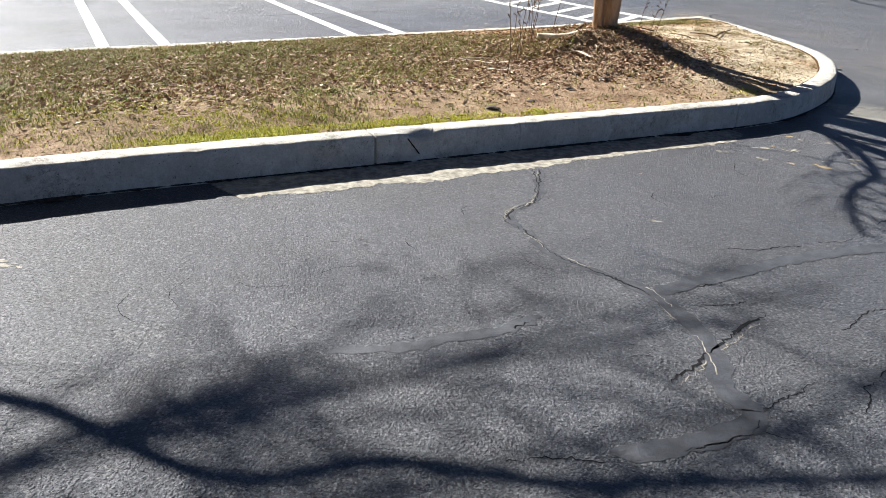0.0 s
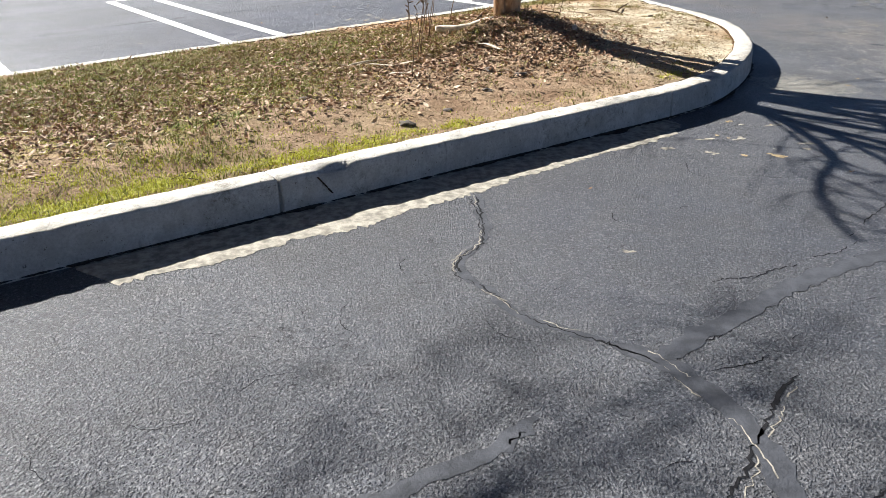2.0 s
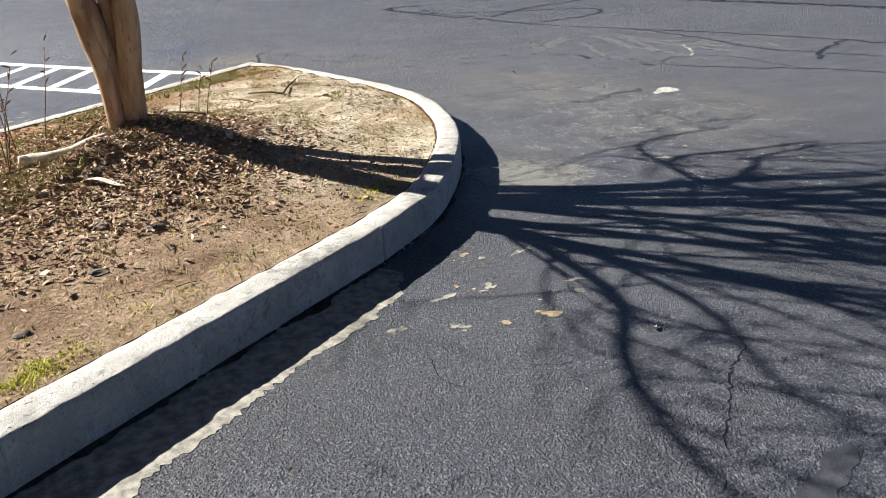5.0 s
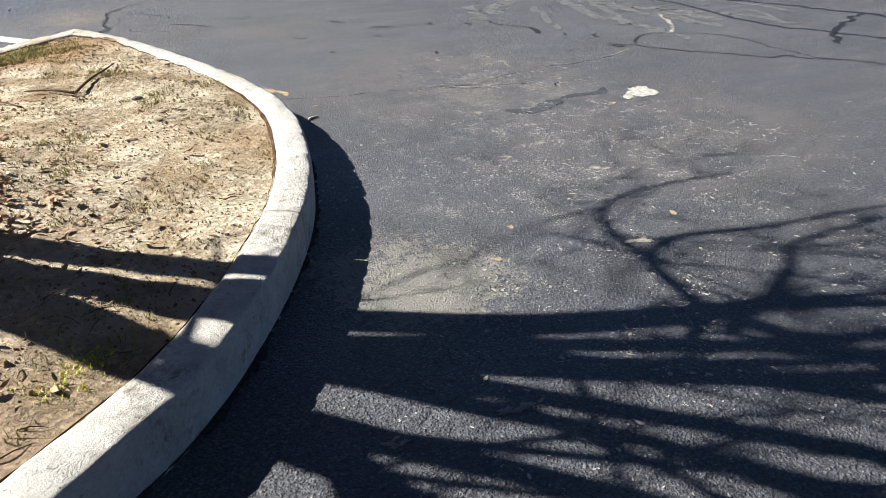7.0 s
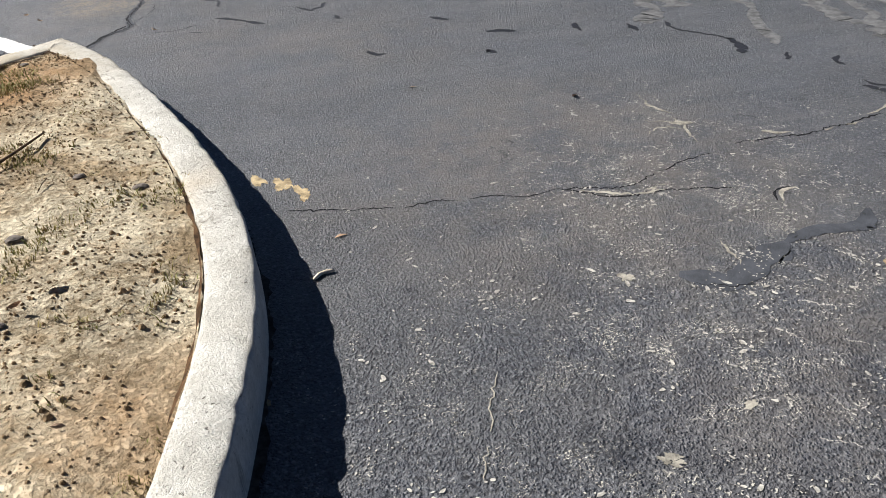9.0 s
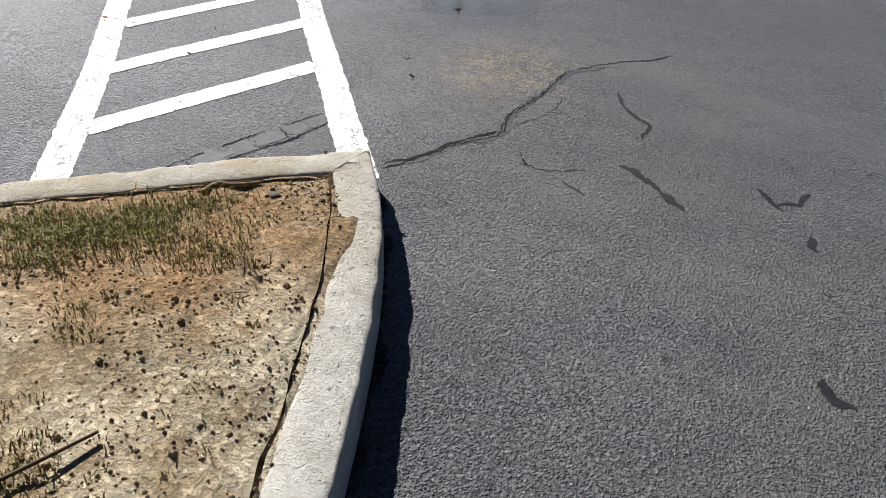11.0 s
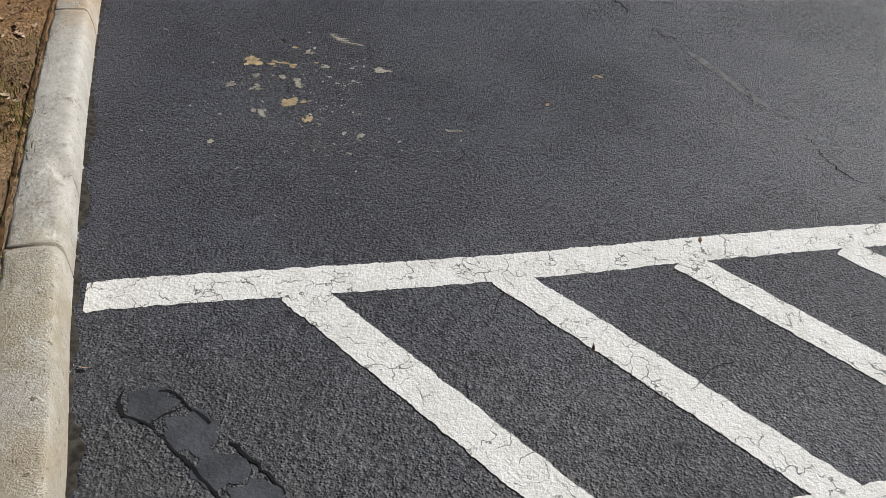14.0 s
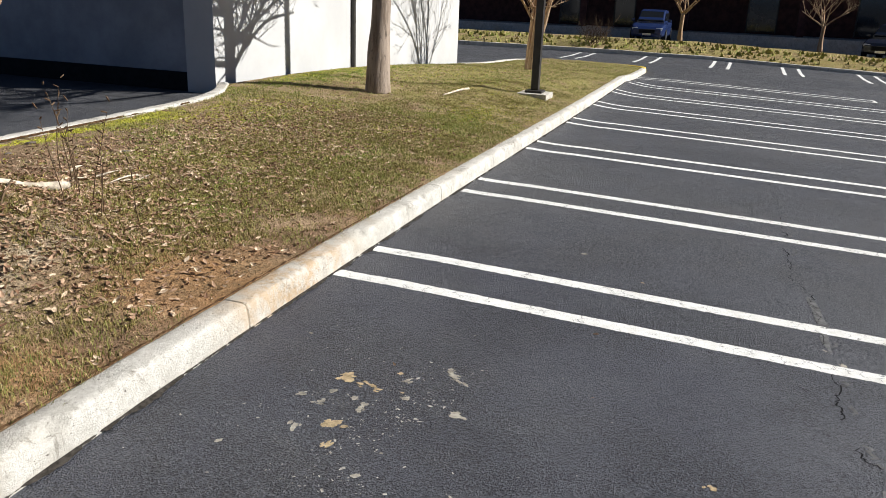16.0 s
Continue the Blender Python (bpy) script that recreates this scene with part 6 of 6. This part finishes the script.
def build_far():
    z = gz(FAR_U, 2) - 0.0
    bed = empty("planting_strip", "grassy planting strip with leaves behind a low kerb", "planting strip", kind="structure")
    verts, faces = [], []
    vs = np.arange(-30, 46, 0.6)
    us = np.arange(FAR_U + 0.15, FAR_U + 6.6, 0.35)
    for u in us:
        for v in vs:
            h = 0.12 + 0.25 * step(u, FAR_U, FAR_U + 2.2) + 0.05 * noise.noise(Vector((u, v, 0)))
            verts.append(W(u, v, gz(u, v) + h))
    n = len(vs)
    for i in range(len(us) - 1):
        for j in range(n - 1):
            a = i * n + j
            faces.append((a, a + n, a + n + 1, a + 1))
    thing("bed", verts, faces, SOIL, parent=bed, smooth=True)
    line = [Vector((FAR_U, v, 0)) for v in np.arange(-30, 46, 0.5)]
    thing("kerb_segment", *kerb_piece(line, -1), CONCRETE, parent=bed, smooth=True)
    rnd = random.Random(9)
    gv, gf, lv, lf = [], [], [], []
    for _ in range(3000):
        u, v = rnd.uniform(FAR_U + 0.3, FAR_U + 4.3), rnd.uniform(-12, 26)
        h = 0.12 + 0.25 * step(u, FAR_U, FAR_U + 2.2)
        p = W(u, v, gz(u, v) + h)
        if rnd.random() < 0.5:
            leaf_shape(rnd, lv, lf, p, rnd.uniform(0.06, 0.12), 0.02)
        else:
            b, s = len(gv), rnd.uniform(0.05, 0.12)
            a = rnd.uniform(0, 6.3)
            gv += [p + Vector((-s * math.cos(a), -s * math.sin(a), 0)), p + Vector((s * math.cos(a), s * math.sin(a), 0)), p + Vector((0.03, 0.02, s * 1.6))]
            gf.append((b, b + 1, b + 2))
    thing("far_grass", gv, gf, GRASS, "rough grass on the far planting strip", "grass", kind="stuff")
    thing("far_leaves", lv, lf, LEAF, "leaves on the far planting strip", "leaf litter", kind="stuff")
    base = gz(34, 0)
    slab("far_pavement", FAR_U + 14.0, FAR_U + 16.5, -34, 50, base - 0.6, base + 0.5, CONCRETE, "pale concrete walk before the far building", "pavement", kind="structure")
    far = empty("brick_building", "dark shaded brick building with glass doors under an overhang", "building", kind="structure")
    bu = FAR_U + 18
    slab("wall", bu, bu + 0.4, -40, 60, base - 0.6, base + 8, BRICK, "", "", parent=far)
    slab("overhang", bu - 3.2, bu + 0.4, -40, 60, base + 3.3, base + 4.2, BRICK, "deep dark overhang", "", parent=far)
    for v0, w in ((-10, 1.2), (-6.5, 1.2), (1.5, 1.6), (7.5, 3.6), (12.0, 1.6), (17.0, 3.6)):
        win = slab("window", bu - 0.06, bu - 0.02, v0, v0 + w, base + 0.55, base + 2.9, DARK_GLASS, "dark glass pane", "", parent=far)
        slab("window_frame", bu - 0.1, bu - 0.06, v0 - 0.08, v0, base + 0.5, base + 2.95, BRONZE, "", "", parent=far)
        slab("window_frame", bu - 0.1, bu - 0.06, v0 + w, v0 + w + 0.08, base + 0.5, base + 2.95, BRONZE, "", "", parent=far)
    for v in (-8.2, -2.2, 4.2, 10.4, 16.0):
        slab("pier", bu - 2.9, bu - 2.5, v, v + 0.4, base - 0.4, base + 3.3, BRICK, "", "", parent=far)
    # bays painted on the far side of the aisle
    for k, v in enumerate((0.6, 3.2, 6.0, 8.7, -2.2, -5.0)):
        pair = empty("bay_marking", "double white painted line by the far planting strip", "road marking", "parking bay lines", "structure")
        for d in (0, 0.6):
            painted("line", [(FAR_U - 4.6, v + d), (FAR_U - 2.5, v + d), (FAR_U - 0.3, v + d)], 0.125, "", pair, k + 120 + d)
    for k, (u, v, s) in enumerate([(42.3, -1.4, 1.0), (46.5, 5.2, 0.9)]):
        far_tree(u, v, gz(u, v) + 0.3, s, 40 + k)
    far_shrub(FAR_U + 1.6, -4.8, gz(FAR_U, -4) + 0.25)


def far_tree(u, v, z, s, seed):
    org = W(u, v, z - 0.1)
    tree = empty("ornamental_tree", "small bare ornamental tree with a dark ring of mulch", "tree", at=org)
    rnd = random.Random(seed)
    tv, tf = tubes([stem([Vector((0, 0, 0)), Vector((0.02, 0, 0.7 * s)), Vector((0.0, 0.02, 1.5 * s))], [0.15, 0.1, 0.09], 0.1)], 10)
    thing("trunk", tv, tf, BARK, parent=tree, smooth=True)
    limbs = []
    for k in range(6):
        a = 2 * math.pi * k / 6 + rnd.uniform(-0.3, 0.3)
        grow(rnd, Vector((0, 0, rnd.uniform(1.25, 1.5) * s)), Vector((math.cos(a), math.sin(a), 1.0)), 1.5 * s, 0.05, 3, limbs)
    tv, tf = tubes(limbs, 5)
    thing("crown", tv, tf, BARK, parent=tree, smooth=True)


def far_shrub(u, v, z):
    rnd = random.Random(31)
    limbs = []
    for k in range(26):
        grow(rnd, Vector((rnd.gauss(0, 0.25), rnd.gauss(0, 0.25), -0.05)), Vector((rnd.gauss(0, 0.6), rnd.gauss(0, 0.6), 1)), 0.8, 0.02, 2, limbs)
    tv, tf = tubes(limbs, 4)
    ob = thing("shrub", tv, tf, TWIG, "bare twiggy brown shrub on the planting strip", "shrub")
    ob.location = W(u, v, z)


# ---- cars ----
def loft(sections, name, material, parent, smooth=True, label=""):
    """A closed skin through rings of equal length."""
    verts, faces, m = [], [], len(sections[0])
    for ring in sections:
        verts += [Vector(p) for p in ring]
    for i in range(len(sections) - 1):
        for k in range(m):
            a, b = i * m + k, i * m + (k + 1) % m
            faces.append((a, b, b + m, a + m))
    faces.append(tuple(range(m))[::-1])
    faces.append(tuple((len(sections) - 1) * m + k for k in range(m)))
    ob = thing(name, verts, faces, material, parent=parent, smooth=False)
    return tagged(ob, label)


def ring(x, half, z0, z1, round_=0.12):
    pts = []
    for sy, sz in ((1, 0), (1, 1), (-1, 1), (-1, 0)):
        cy, cz = sy * (half - round_), (z1 - round_) if sz else (z0 + round_)
        for k in range(4):
            a = {(1, 0): -90, (1, 1): 0, (-1, 1): 90, (-1, 0): 180}[(sy, sz)] + 30 * k
            pts.append((x, cy + round_ * math.cos(radians(a)), cz + round_ * math.sin(radians(a))))
    return pts


def car(u, v, z, turn, paint, label):
    """A sport utility car; its own x points ahead."""
    org = W(u, v, z)
    c = empty("parked_car", label, "car", "parked cars", at=org)
    loft([ring(x, h, a, b, r) for x, h, a, b, r in [(-2.3, 0.78, 0.45, 0.8, 0.1), (-2.2, 0.88, 0.32, 1.0, 0.12), (-1.2, 0.92, 0.28, 1.05, 0.12), (0.6, 0.92, 0.28, 1.02, 0.12), (1.6, 0.9, 0.28, 0.96, 0.14), (2.15, 0.84, 0.32, 0.84, 0.14), (2.3, 0.72, 0.42, 0.72, 0.1)]], "body", paint, c)
    loft([ring(x, h, a, b, 0.1) for x, h, a, b in [(-2.15, 0.66, 0.95, 1.2), (-1.7, 0.68, 0.95, 1.6), (-0.6, 0.7, 0.95, 1.68), (0.2, 0.68, 0.95, 1.62), (1.0, 0.72, 0.9, 1.18)]], "cabin", paint, c)
    shield = [Vector((0.32, -0.58, 1.56)), Vector((0.32, 0.58, 1.56)), Vector((1.02, 0.66, 1.08)), Vector((1.02, -0.66, 1.08))]
    thing("windscreen", [p + Vector((0.035, 0, 0.035)) for p in shield] + [p for p in shield], [(0, 1, 2, 3), (7, 6, 5, 4), (0, 4, 5, 1), (1, 5, 6, 2), (2, 6, 7, 3), (3, 7, 4, 0)], DARK_GLASS, parent=c)
    for s in (-1, 1):
        bm = box_bm(-1.6, s * 0.7 - 0.02, 1.1, 0.25, s * 0.7 + 0.02, 1.5, 0.015)
        under(c, "side_window", bm, DARK_GLASS)
        under(c, "headlight", box_bm(2.02, s * 0.62 - 0.16, 0.66, 2.26, s * 0.62 + 0.16, 0.78, 0.03), LAMP_GLASS)
        under(c, "mirror", box_bm(0.62, s * 0.98 - 0.1, 1.05, 0.76, s * 0.98 + 0.1, 1.2, 0.03), paint)
        for x in (-1.4, 1.4):
            bm = bmesh.new()
            bmesh.ops.create_cone(bm, cap_ends=True, segments=24, radius1=0.35, radius2=0.35, depth=0.24, matrix=Matrix.Translation((x, s * 0.82, 0.35)) @ Matrix.Rotation(radians(90), 4, "X"))
            wheel = under(c, "wheel", bm, RUBBER)
            bm = bmesh.new()
            bmesh.ops.create_cone(bm, cap_ends=True, segments=20, radius1=0.23, radius2=0.2, depth=0.27, matrix=Matrix.Translation((x, s * 0.82, 0.35)) @ Matrix.Rotation(radians(90), 4, "X"))
            under(wheel, "rim", bm, METAL)
    under(c, "grille", box_bm(2.2, -0.42, 0.5, 2.33, 0.42, 0.7, 0.02), RUBBER)
    under(c, "number_plate", box_bm(2.31, -0.22, 0.4, 2.34, 0.22, 0.5), METAL)
    c.rotation_euler = (0, 0, turn)


build_far()
HEAD = math.atan2(-EU[1], -EU[0])
car(48.0, -3.4, gz(34, -1) + 0.03, HEAD, CAR_BLUE, "dark blue sport utility car parked facing the lot")
car(45.2, 8.3, gz(34, 3) - 0.0, HEAD - 0.35, CAR_DARK, "dark blue car parked beside the planting strip")
